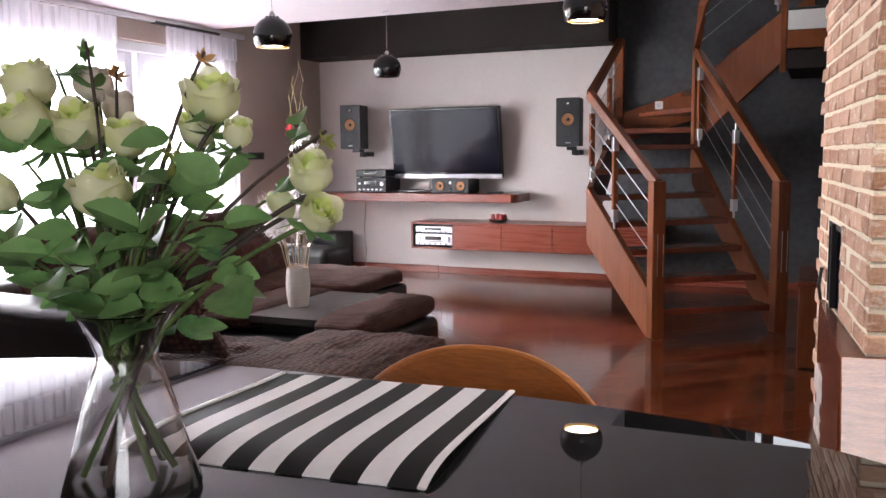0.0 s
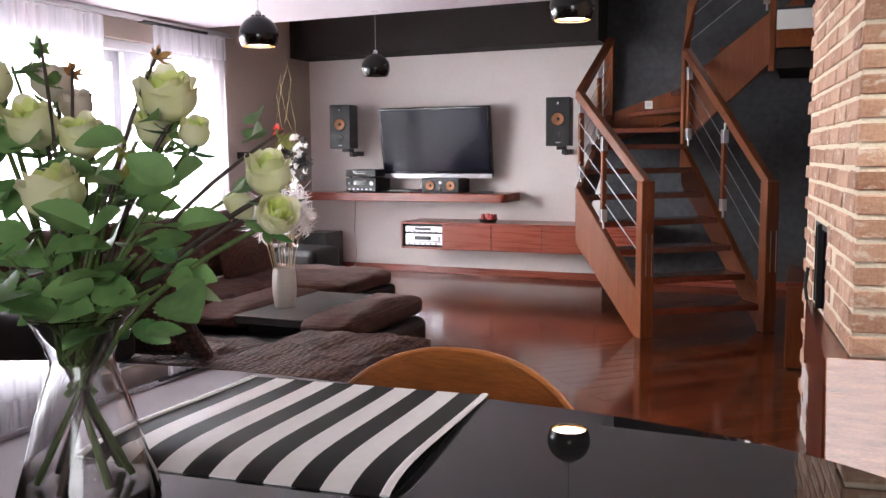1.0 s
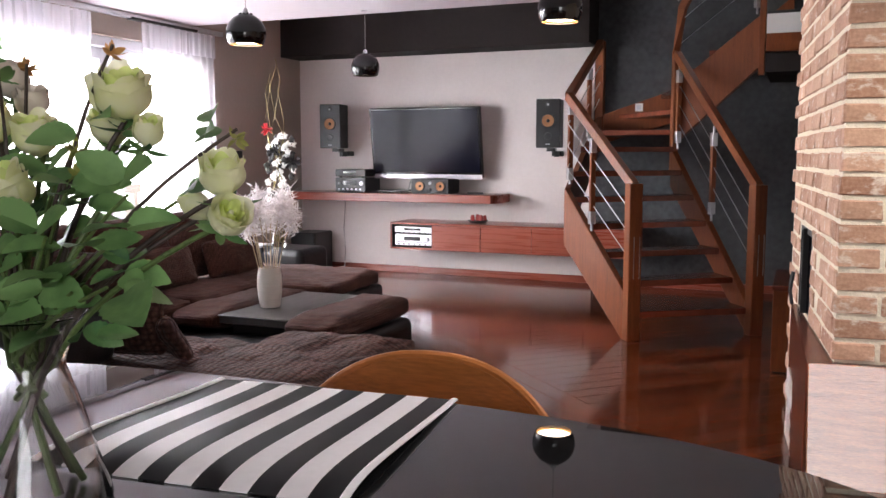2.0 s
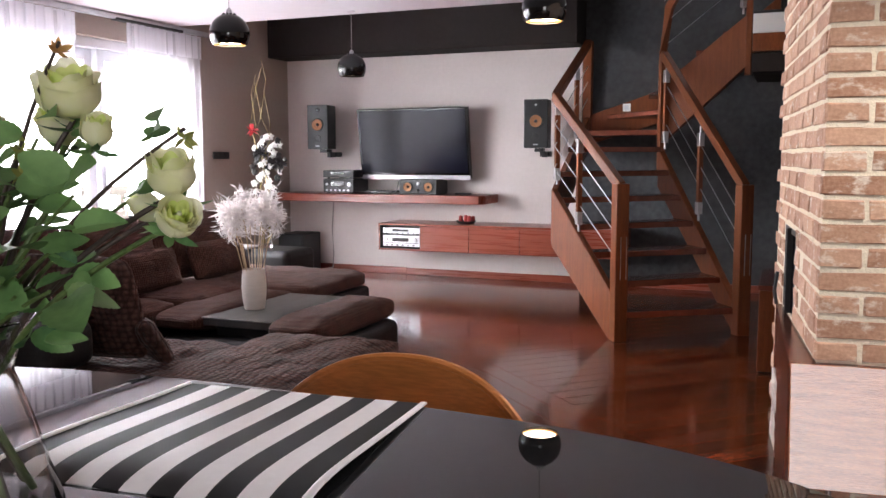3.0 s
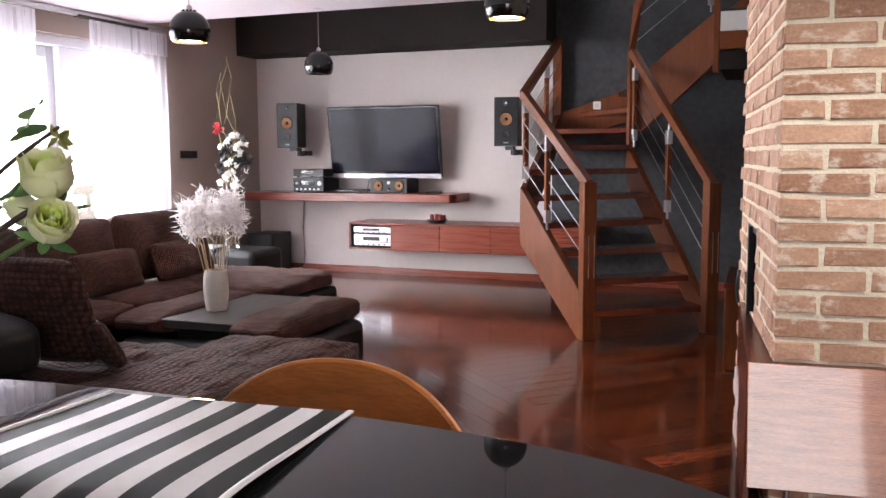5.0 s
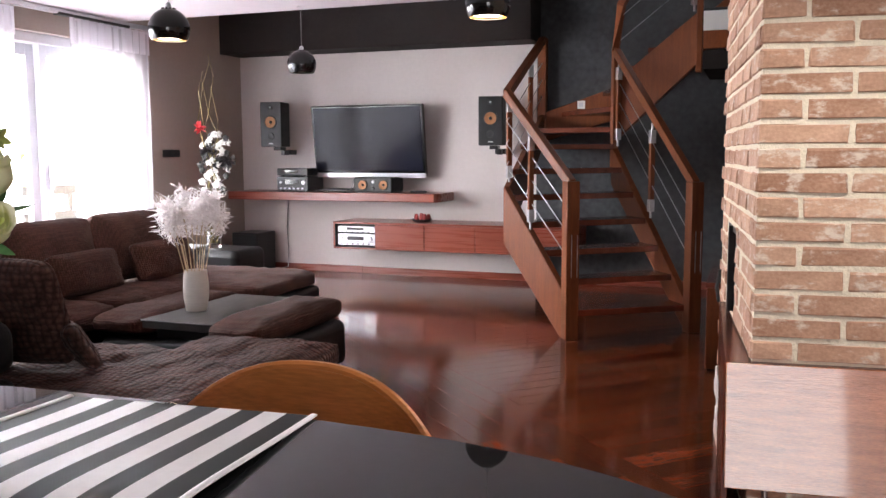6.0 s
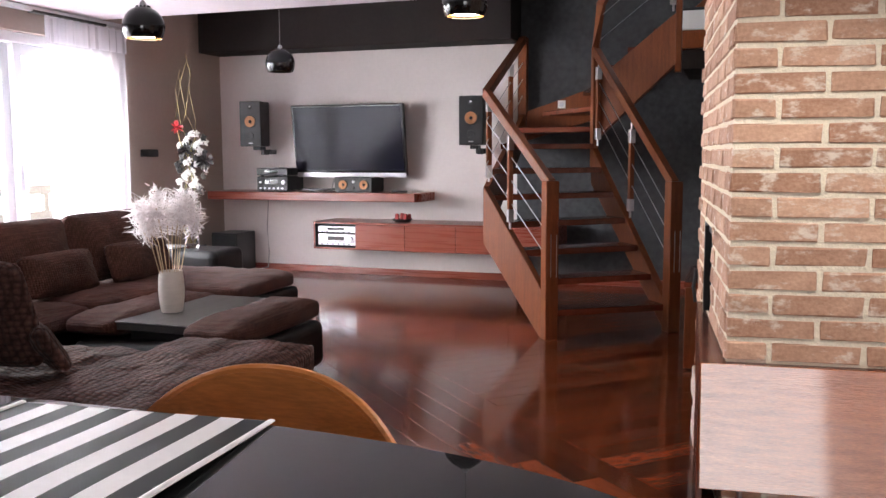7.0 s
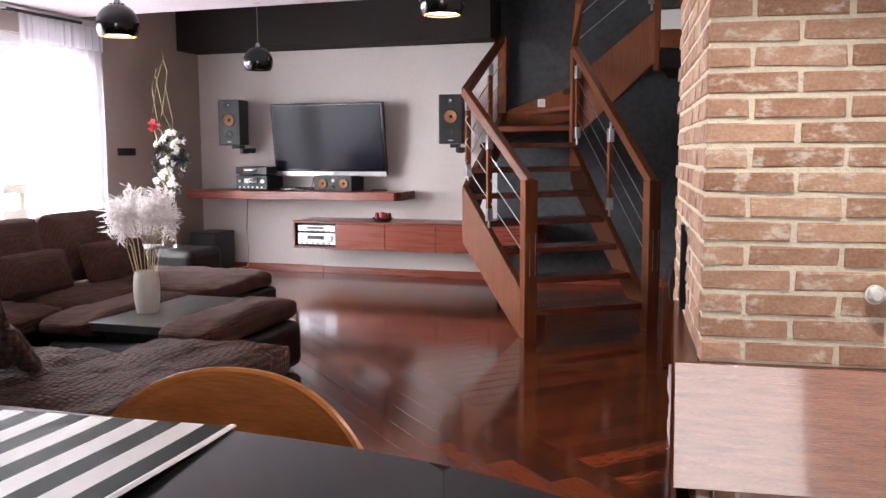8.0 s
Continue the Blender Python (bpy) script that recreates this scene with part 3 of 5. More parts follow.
def hifi(name, label, at, w, d, h, mat, knob, display):
    t = thing(name, label, "hi-fi", at)
    part("body", box(0, 0.012, 0.012, w, d, h, 0.004), SATINBLACK if mat is SATINBLACK else STEEL, t)
    part("front", box(-0.002, 0, 0.014, w + 0.002, 0.0115, h - 0.002, 0.003), mat, t, "front plate")
    part("display", box(w * 0.26, -0.003, h * 0.5, w * 0.70, 0.001, h * 0.80, 0.001), GLOSSBLACK, t, "dark display")
    part("slot", box(w * 0.04, -0.0015, h * 0.36, w * 0.96, 0.001, h * 0.41, 0), SATINBLACK, t, "dark groove", smooth=False)
    if knob:
        for k, r in ((0.88, 0.021), (0.12, 0.012)):
            bm = lathe([(0, 0.016), (r * 0.85, 0.016), (r, 0.012), (r * 1.05, 0), (0, 0)], 22)
            bmesh.ops.transform(bm, matrix=pose(w * k, 0, h * 0.62, 90), verts=bm.verts)
            part("knob", bm, STEEL, t)
    for i in range(6):
        x = w * (0.08 + 0.145 * i)
        part("button", box(x, -0.004, h * 0.17, x + 0.022, 0.001, h * 0.27, 0.001), display, t)
    for x in (0.03, w - 0.05):
        for y in (0.02, d - 0.04):
            part("foot", box(x, y, 0, x + 0.025, y + 0.025, 0.0125, 0.002), SATINBLACK, t)
    return t


hifi("amplifier", "silver stereo amplifier in the open cabinet bay", (-2.012, 8.535, 0.3295), 0.40, 0.36, 0.125, SILVER, True, CHARCOAL)
hifi("disc_player", "slim silver disc player on the amplifier", (-2.012, 8.535, 0.4545), 0.40, 0.36, 0.075, SILVER, False, CHARCOAL)
hifi("receiver", "black stereo receiver on the wall shelf", (-2.715, 8.60, 0.853), 0.34, 0.34, 0.15, SATINBLACK, True, SILVER)
hifi("tape_deck", "slim black player stacked on the receiver", (-2.715, 8.60, 1.003), 0.34, 0.33, 0.085, SATINBLACK, False, SATINBLACK)
hifi("set_top_box", "small black box under the television", (-2.27, 8.66, 0.853), 0.30, 0.20, 0.03, SATINBLACK, False, SILVER)


def cone_part(parent, x, z, r, y=-0.001):
    ring = lathe([(r * 1.14, -0.002), (r * 1.14, 0.010), (r * 0.97, 0.013), (r * 0.95, -0.002)], 32)
    bmesh.ops.transform(ring, matrix=pose(x, y, z, 90), verts=ring.verts)
    drv = part("driver", ring, SATINBLACK, parent, "black speaker ring")
    c = lathe([(r * 0.96, 0.010), (r * 0.34, 0.002), (r * 0.26, 0.002), (r * 0.15, 0.009), (0, 0.012)], 32)
    bmesh.ops.transform(c, matrix=pose(x, y, z, 90), verts=c.verts)
    part("cone", c, CONE, drv, "tan woven cone")
    plug = lathe([(0, 0.020), (r * 0.16, 0.015), (r * 0.27, 0.006), (r * 0.28, 0.001)], 18)
    bmesh.ops.transform(plug, matrix=pose(x, y, z, 90), verts=plug.verts)
    part("dust_cap", plug, SATINBLACK, drv, "black dust cap")


def loudspeaker(at):
    t = thing("loudspeaker", "charcoal bookshelf loudspeaker with tan cone on a bracket", "speaker", at, 7, group="wall loudspeakers")
    part("cabinet", box(-0.112, 0, 0, 0.112, 0.22, 0.445, 0.008), CHARCOAL, t)
    cone_part(t, 0, 0.245, 0.058)
    tw = lathe([(0, 0.008), (0.012, 0.006), (0.028, 0.001), (0.03, -0.004)], 24)
    bmesh.ops.transform(tw, matrix=pose(0, 0, 0.392, 90), verts=tw.verts)
    part("tweeter", tw, SATINBLACK, t)
    dm = lathe([(0, 0.012), (0.008, 0.009), (0.011, 0.004)], 16)
    bmesh.ops.transform(dm, matrix=pose(0, 0, 0.392, 90), verts=dm.verts)
    part("dome", dm, SILVER, t)
    pr = lathe([(0.036, -0.001), (0.034, 0.004), (0.026, 0.002), (0, 0.001)], 24)
    bmesh.ops.transform(pr, matrix=pose(0, 0, 0.105, 90), verts=pr.verts)
    part("port", pr, SATINBLACK, t)
    part("badge", box(-0.022, -0.003, 0.028, 0.022, 0.001, 0.036, 0.001), SILVER, t)
    b = box(-0.03, 0.12, -0.035, 0.05, 0.26, -0.002, 0.004)
    box(0.03, 0.17, -0.085, 0.07, 0.30, -0.033, 0.006, bm=b)
    box(-0.005, 0.29, -0.08, 0.09, 0.44, -0.03, 0.004, bm=b)
    part("wall_bracket", b, SATINBLACK, t)
    return t


first = loudspeaker((-2.75, 8.555, 1.303))
copy_thing(first, pose(-0.455, 8.555, 1.303, 0, 0, 7))

centre = thing("centre_speaker", "charcoal centre speaker with two tan cones", "speaker", (-1.67, 8.62, 0.853))
part("cabinet", box(-0.2, 0, 0.008, 0.2, 0.30, 0.148, 0.008), CHARCOAL, centre)
cone_part(centre, -0.105, 0.075, 0.046)
cone_part(centre, 0.115, 0.075, 0.046)
for z in (0.105, 0.04):
    tw = lathe([(0, 0.01), (0.012, 0.007), (0.017, 0.0)], 18)
    bmesh.ops.transform(tw, matrix=pose(0.005, 0, z, 90), verts=tw.verts)
    part("tweeter", tw, SILVER if z > 0.1 else SATINBLACK, centre)
part("base", box(-0.19, 0.01, 0, 0.19, 0.29, 0.0085, 0.002), SATINBLACK, centre)

stand = thing("cable_loop", "grey cable looped on the shelf", "cable", (-2.05, 8.7, 0.86))
part("cable", tube([(0, 0, 0), (0.07, 0.0, 0.0), (0.11, 0, 0.015), (0.12, 0.01, 0.06), (0.13, 0.02, 0.12)], 0.006), CABLE, stand)
remote = thing("remote_control", "small black remote control on the shelf", "remote control", (-1.30, 8.68, 0.853), 12)
part("body", box(0, 0, 0, 0.16, 0.045, 0.02, 0.006), SATINBLACK, remote)
part("button", box(0.02, 0.01, 0.0195, 0.05, 0.035, 0.026, 0.003), SILVER, remote)

cord = thing("wall_cable", "thin grey cable hanging down the wall", "cable", (-2.84, 8.985, 0.0))
part("cable", tube([(0.10, -0.35, 0.06), (0.06, -0.1, 0.05), (0.02, -0.005, 0.2), (0.0, 0, 0.45), (0.025, 0, 0.77)], 0.005), CABLE, cord)

dish = thing("candle_dish", "small dark dish with four red candles", "candle holder", (-1.19, 8.70, 0.572))
part("dish", lathe([(0, 0.012), (0.085, 0.014), (0.105, 0.03), (0.10, 0.03), (0.08, 0.008), (0.06, 0), (0, 0)], 32), SATINBLACK, dish)
for x, y, h in ((-0.055, 0, 0.065), (-0.01, 0.02, 0.07), (0.035, -0.01, 0.066), (0.06, 0.03, 0.062)):
    part("candle", lathe([(0, 0), (0.02, 0), (0.021, h * 0.6), (0.015, h), (0, h + 0.004)], 18, at=(x, y, 0.0125)), REDWAX, dish)

sub = thing("subwoofer", "black cube subwoofer standing on the floor", "subwoofer", (-3.09, 8.55, 0))
part("cabinet", box(-0.15, 0, 0.02, 0.15, 0.36, 0.425, 0.01), SATINBLACK, sub)
part("grille", box(-0.14, -0.012, 0.035, 0.14, 0.0, 0.41, 0.006), CHARCOAL, sub)
for x in (-0.12, 0.12):
    for y in (0.05, 0.31):
        part("foot", lathe([(0, 0), (0.02, 0), (0.02, 0.021), (0, 0.021)], 14, at=(x, y, 0)), SATINBLACK, sub)

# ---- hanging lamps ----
# unseen fixture, made up to go with the added hearth spot
can = thing("ceiling_spotlight", "small round steel spotlight added out of view above the hearth", "spotlight", (2.08, 3.05, CEILING))
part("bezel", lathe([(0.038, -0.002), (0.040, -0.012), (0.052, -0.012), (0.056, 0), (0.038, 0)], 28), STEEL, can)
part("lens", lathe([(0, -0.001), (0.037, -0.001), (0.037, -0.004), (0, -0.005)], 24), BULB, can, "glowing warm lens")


def pendant(at, top, lit=True):
    R = 0.112
    t = thing("pendant_lamp", "gloss black ball pendant lamp with warm light inside", "pendant lamp", at, group="ball pendants")
    prof = [(R * math.sin(a), R * math.cos(a)) for a in [radians(d) for d in (*range(8, 121, 8), 124)]]
    inner = [(r * 0.965, z * 0.965) for r, z in reversed(prof)]
    part("shade", lathe(prof + inner, 48), GLOSSBLACK, t)
    lip = radians(124)
    part("reflector", lathe([(R * 0.955 * math.sin(a), R * 0.955 * math.cos(a)) for a in [radians(d) for d in range(12, 124, 8)]], 40), LAMPWHITE, t, "white inner reflector")
    part("lamp_disc", lathe([(0, R * math.cos(lip) + 0.012), (R * 0.6, R * math.cos(lip) + 0.013), (R * 0.79, R * math.cos(lip) + 0.020), (0, R * math.cos(lip) + 0.035)], 36), BULB if lit else LAMPWHITE, t, "glowing warm lamp" if lit else "unlit lamp")
    for i in range(10):
        a = 2 * math.pi * i / 10
        part("vent", lathe([(0, 0.006), (0.005, 0.004), (0.006, -0.002)], 8, at=(0.034 * math.cos(a), 0.034 * math.sin(a), R * 0.965)), SATINBLACK, t)
    part("cap", lathe([(0.018, R * 0.97), (0.016, R + 0.02), (0.006, R + 0.03), (0, R + 0.03)], 20), STEEL, t)
    h = top - at[2]
    part("cord", tube([(0, 0, R + 0.02), (0, 0, h - 0.015)], 0.0017, 6), CABLE, t)
    part("canopy", lathe([(0, h - 0.010), (0.028, h - 0.008), (0.03, h), (0, h)], 24), CEIL, t)
    return t


pendant((-1.22, 4.98, 1.917), CEILING)
pendant((0.58, 5.07, 1.953), CEILING)
off = pendant((-1.492, 6.945, 1.917), CEILING, False)
tagged(off, "unlit gloss black ball pendant lamp hanging near the ceiling edge")

# ---- staircase ----
RISE = 0.186
D = Vector((-math.sin(radians(33.5)), math.cos(radians(33.5))))
W = Vector((D.y, -D.x))
L0, R0 = Vector((0.705, 6.53)), Vector((1.452, 7.03))
L1, R1 = Vector((0.135, 7.00)), Vector((0.745, 8.05))
C = Vector((-0.06, 8.93))
E2 = Vector((1.40, 7.90))

stair = thing("staircase", "open red brown wooden staircase with a winding turn", "staircase", (0, 0, 0))


def post(name, p, z0, z1, half=0.045, turn=33.5):
    return part(name, box(-half, -half, z0, half, half, z1, 0.006, turn=pose(p.x, p.y, 0, 0, 0, turn)), STAIRWOOD, stair)


n1 = post("newel", L0, 0, 1.05)
n2 = post("newel", R0, 0, 1.035)
for nn, p in ((n1, L0), (n2, R0)):
    for s in (-0.012, 0.028):
        part("inlay", box(s, -0.0475, 0.42, s + 0.004, -0.0445, 0.70, 0, turn=pose(p.x, p.y, 0, 0, 0, 33.5)), STEEL, nn, "thin steel inlay", smooth=False)
post("inner_post", R1, 1.10, 2.07, 0.026)
post("corner_post", C, 1.36, 2.29, 0.04, 0)
post("landing_post", E2, 1.84, 3.3, 0.024, 0)

part("outer_stringer", board(L0 + (L1 - L0) * 0.05, L1, 0.05, -0.03, 0.31, 0.575, 0.995), STAIRWOOD, stair)
part("outer_stringer", board(L1, C, 0.045, 0.60, 0.985, 1.33, 1.60), STAIRWOOD, stair)
part("outer_stringer", board(C, (0.72, 8.95), 0.04, 1.33, 1.60, 1.56, 1.86), STAIRWOOD, stair)
part("outer_stringer", board((0.72, 8.95), (1.6, 8.95), 0.04, 1.56, 1.86, 2.3, 2.6), STAIRWOOD, stair)
part("inner_stringer", board(R0 + (R1 - R0) * 0.04, R1, 0.05, 0.0, 0.21, 0.98, 1.29), STAIRWOOD, stair)
part("inner_stringer", board(R1 + Vector((0.03, 0)), E2, 0.05, 1.34, 1.82, 1.91, 2.30), STAIRWOOD, stair)


def tread(n, pts):
    part("tread", prism(pts, n * RISE - 0.042, n * RISE, 0.005), TREADWOOD, stair)


def on(a, c, k):
    return a + (c - a) * k


inward = W * 0.03
for n in range(1, 6):
    k = (n - 1) * 0.2 / (R1 - R0).length
    k2 = k + 0.27 / (R1 - R0).length
    ll = (L1 - L0).length
    j = (n - 1) * 0.165 / ll
    j2 = j + 0.22 / ll
    a, c = on(L0, L1, j + 0.04) + inward, on(L0, L1, min(j2, 1.0)) + inward
    d, e = on(R0, R1, k2 + 0.02) - inward, on(R0, R1, k + 0.02) - inward
    tread(n, [tuple(a), tuple(e), tuple(d), tuple(c)])
tread(6, [tuple(on(L1, C, 0.05) + inward), tuple(on(R0, R1, 0.83) - inward), tuple(on(R0, R1, 0.99) - inward), tuple(on(L1, C, 0.28) + inward)])
tread(7, [tuple(on(L1, C, 0.24) + inward), tuple(on(R0, R1, 0.95) - inward), (R1.x - 0.03, R1.y + 0.04), tuple(on(L1, C, 0.62) + inward)])
tread(7.75, [tuple(on(L1, C, 0.58) + inward), (R1.x - 0.03, R1.y + 0.02), (R1.x, R1.y + 0.06), (0.22, 8.925), (-0.02, 8.90)])
tread(8.65, [(0.12, 8.925), (R1.x, R1.y + 0.03), (R1.x + 0.04, R1.y + 0.06), (0.60, 8.925)])
tread(9.6, [(0.50, 8.925), (R1.x + 0.02, R1.y + 0.03), (R1.x + 0.12, R1.y + 0.04), (0.88, 8.925)])
for i in range(3):
    x = 0.80 + i * 0.2
    tread(10.35 + 0.72 * i, [(x, 8.925), (x, 8.06 - i * 0.02), (x + 0.25, 8.04 - i * 0.02), (x + 0.25, 8.925)])
# landing with its fascia and pale panel
part("landing", box(1.43, 7.84, 2.285, 4.58, 8.98, 2.31, 0.004), CHARCOAL, stair, "grey landing edge")
part("fascia", box(1.43, 7.80, 2.005, 4.58, 7.84, 2.139, 0.005), STAIRWOOD, stair)
# dark slab in the beam's paint: stands for the shadow below the fascia
part("soffit_shade", box(1.43, 7.86, 1.86, 4.58, 8.9, 2.0, 0.005), DARKBEAM, stair)
part("panel", box(1.43, 7.81, 2.14, 4.58, 7.84, 2.284, 0.004), WHITE, stair, "pale painted low panel")


def handrail(pts):
    part("handrail", tube(pts, 0.038, square=True, flat=1.15), STAIRWOOD, stair)


handrail([(L0.x, L0.y, 1.035), (L1.x, L1.y, 1.66)])
handrail([(L1.x, L1.y, 1.655), (C.x, C.y, 2.275)])
handrail([(R0.x, R0.y, 1.02), (R1.x, R1.y, 2.05)])
handrail([(R1.x, R1.y, 2.04), (R1.x + 0.04, R1.y - 0.01, 2.40), (1.0, 7.99, 2.8), (E2.x, E2.y, 3.2)])


def rods(p, q, zs_p, zs_q):
    for a, c in zip(zs_p, zs_q):
        part("rod", tube([(p.x, p.y, a), (q.x, q.y, c)], 0.0031, 8), STEEL, stair, "thin steel rod")


rods(L0, L1, (0.52, 0.68, 0.84), (1.14, 1.30, 1.46))
rods(L1, C, (1.14, 1.30, 1.46), (1.77, 1.92, 2.07))
rods(R0, R1, (0.47, 0.63, 0.79), (1.55, 1.70, 1.85))
rods(R1, E2, (2.10, 2.28, 2.46), (2.58, 2.78, 2.98))


def baluster(p, z0, z1, turn=33.5):
    m = pose(p.x, p.y, 0, 0, 0, turn)
    bal = part("baluster", box(-0.018, -0.018, z0 + 0.12, 0.018, 0.018, z1 - 0.12, 0.004, turn=m), STAIRWOOD, stair)
    for a, c in ((z0, z0 + 0.06), (z1 - 0.06, z1)):
        part("pin", tube([(p.x, p.y, a), (p.x, p.y, c)], 0.009, 10), STEEL, bal)
    for a, c in ((z0 + 0.05, z0 + 0.14), (z1 - 0.15, z1 - 0.05)):
        part("sleeve", box(-0.021, -0.021, a, 0.021, 0.021, c, 0.003, turn=m), STEEL, bal, "steel sleeve")


baluster(on(L0, L1, 0.60), 0.70, 1.40)
baluster(on(L1, C, 0.06), 1.00, 1.68)
baluster(on(L1, C, 0.60), 1.34, 2.02)
baluster(on(R0, R1, 0.49), 0.745, 1.45)
baluster(on(R0, R1, 0.985) - D * 0.05, 1.285, 1.96)
baluster(on(R1, E2, 0.93), 2.30, 2.95)

socket = thing("wall_socket", "small white socket on the stair string", "socket", (0.305, 8.928, 1.672))
part("plate", box(-0.037, -0.010, -0.037, 0.037, 0, 0.037, 0.004), WHITE, socket)
part("insert", box(-0.02, -0.013, -0.02, 0.02, -0.0095, 0.02, 0.004), PVC, socket)

# ---- brick fireplace ----
PT = 5.8
pier = thing("fireplace_wall", "exposed brick chimney breast with a black fire opening", "fireplace", (1.84, 3.83, 0), PT)
b = box(0.005, 0.005, 0, 1.5, 0.70, 2.355, 0)
box(0.005, 0.70, 0.93, 1.5, 1.12, 2.355, 0, bm=b)
box(0.005, 0.70, 0, 1.5, 1.12, 0.57, 0, bm=b)
box(0.30, 0.70, 0.57, 1.5, 1.12, 0.93, 0, bm=b)
box(0.005, 1.12, 0, 1.5, 1.48, 2.355, 0, bm=b)
part("mortar_core", b, MORTAR, pier, smooth=False)
b = box(0.004, 0.70, 0.57, 0.03, 0.725, 0.93, 0.002)
box(0.004, 1.095, 0.57, 0.03, 1.12, 0.93, 0.002, bm=b)
box(0.004, 0.70, 0.905, 0.03, 1.12, 0.93, 0.002, bm=b)
box(-0.012, 0.885, 0.57, 0.02, 0.91, 0.93, 0.003, bm=b)
fire = part("fire_door", b, IRON, pier, "black iron fire door frame")
part("pane", box(0.012, 0.725, 0.57, 0.018, 1.095, 0.905, 0), SCREEN, fire, "dark fireproof glass", smooth=False)
part("handle", tube([(-0.04, 0.93, 0.60), (-0.05, 0.93, 0.66), (-0.04, 0.93, 0.74)], 0.008), IRON, fire)

hearth = thing("hearth_cabinet", "dark red wooden hearth cabinet with a varnished sapele front", "cabinet", (1.84, 3.83, 0), PT)
part("front_panel", box(-0.0795, -0.024, -0.39, 1.25, 0.0, 0.0, 0.003, turn=pose(0, -0.038, 0.567, -12.5)), LEDGEWOOD, hearth, "varnished sapele front panel")
part("top_board", prism([(-0.082, -0.036), (1.25, -0.036), (1.25, 0.02), (0.02, 0.02), (0.02, 1.16), (-0.02, 1.16)], 0.548, 0.564, 0.003), TREADWOOD, hearth, "dark red top board")
part("side_board", prism([(-0.081, -0.037), (-0.061, -0.037), (-0.002, 1.15), (-0.022, 1.15)], 0.0, 0.547, 0.003), TREADWOOD, hearth, "dark red side board")
for x in (0.055, 0.62, 1.18):
    part("leg", tube([(x, -0.03, 0.0), (x, -0.03, 0.22)], 0.009, 12), STEEL, hearth, "chrome leg")
    part("bracket", box(x - 0.012, -0.0378, 0.19, x + 0.012, -0.018, 0.23, 0.002), STEEL, hearth)
stones = thing("stone_edging", "jagged white split stone edging beside the hearth", "stone edging", (0, 0, 0))
random.seed(3)
for i in range(5):
    z0 = i * 0.061
    pts = [(1.750, 4.30), (1.704 + random.uniform(-0.012, 0.008), 4.83 + random.uniform(-0.02, 0.04)), (1.722, 4.87), (1.7275, 4.55)]
    part("stone", prism(pts, z0, z0 + 0.060, 0.005), STONE, stones)
bench = thing("hearth_bench", "low red brown wooden log box beside the fireplace", "log box", (1.60, 5.95, 0))
part("lid", box(-0.006, -0.006, 0.478, 0.146, 0.756, 0.506, 0.004), TREADWOOD, bench)
part("front", box(0, 0, 0.012, 0.14, 0.022, 0.477, 0.004), STAIRWOOD, bench)
part("back", box(0, 0.728, 0.012, 0.14, 0.75, 0.477, 0.004), STAIRWOOD, bench)
for x in (0, 0.118):
    part("side", box(x, 0.0225, 0.012, x + 0.022, 0.7275, 0.477, 0.003), STAIRWOOD, bench)
part("plinth", box(0.01, 0.01, 0, 0.13, 0.74, 0.0115, 0.002), DARKBEAM, bench)
knob = thing("rotary_switch", "round white wall switch on the bricks", "switch", (2.345, 3.86, 0.80), PT)
kb = lathe([(0, 0.035), (0.014, 0.034), (0.021, 0.026), (0.024, 0.010), (0.03, 0.008), (0.03, 0)], 28)
bmesh.ops.transform(kb, matrix=pose(0, 0, 0, 90), verts=kb.verts)
part("cap", kb, WHITE, knob)
part("cable", tube([(0.02, -0.008, 0), (0.2, -0.006, -0.01), (0.6, -0.006, 0.0)], 0.005), WHITE, knob)

# ---- sofa ----
sofa = thing("corner_sofa", "low brown chenille and black leather corner sofa", "sofa", (0, 0, 0))


def seat(x0, y0, x1, y1, ztop, h, seed, name="seat_cushion", puff=0.35, n=26, corner=6.0, mat=PLAINFABRIC):
    return part(name, cushion(x1 - x0, y1 - y0, h, pose((x0 + x1) / 2, (y0 + y1) / 2, ztop - h / 2), puff, n, seed, 0.02, corner), mat, sofa)


def base(x0, y0, x1, y1, h):
    part("base", box(x0, y0, 0.03, x1, y1, h, 0.03, seg=4), LEATHER, sofa, "black leather base")


# far chaise, window seats, near chaise
base(-2.2, 5.50, -1.0, 6.26, 0.32)
seat(-2.1, 5.42, -1.0, 6.27, 0.445, 0.14, 1.0, corner=9)
base(-2.45, 3.9, -1.56, 5.55, 0.28)
seat(-2.15, 4.80, -1.45, 5.50, 0.44, 0.16, 2.0, corner=8)
seat(-2.15, 4.03, -1.47, 4.80, 0.43, 0.16, 3.0, corner=8)
base(-2.45, 3.05, 0.10, 4.08, 0.27)
seat(-1.30, 3.0, -0.36, 4.00, 0.43, 0.17, 4.0, n=34, corner=9, mat=FABRIC)
seat(-0.44, 3.0, 0.22, 4.21, 0.458, 0.17, 6.0, n=34, corner=9, mat=FABRIC)
seat(-2.2, 3.1, -1.2, 4.1, 0.43, 0.18, 5.0)
part("sofa_back", box(-2.62, 3.0, 0.03, -2.32, 6.5, 0.56, 0.05, seg=4), LEATHER, sofa, "black leather back")
part("armrest", box(-2.4, 6.30, 0.03, -1.71, 6.72, 0.525, 0.05, seg=4), LEATHER, sofa, "black leather armrest")
part("armrest_seam", box(-2.07, 6.296, 0.06, -2.055, 6.724, 0.529, 0.004), SATINBLACK, sofa)
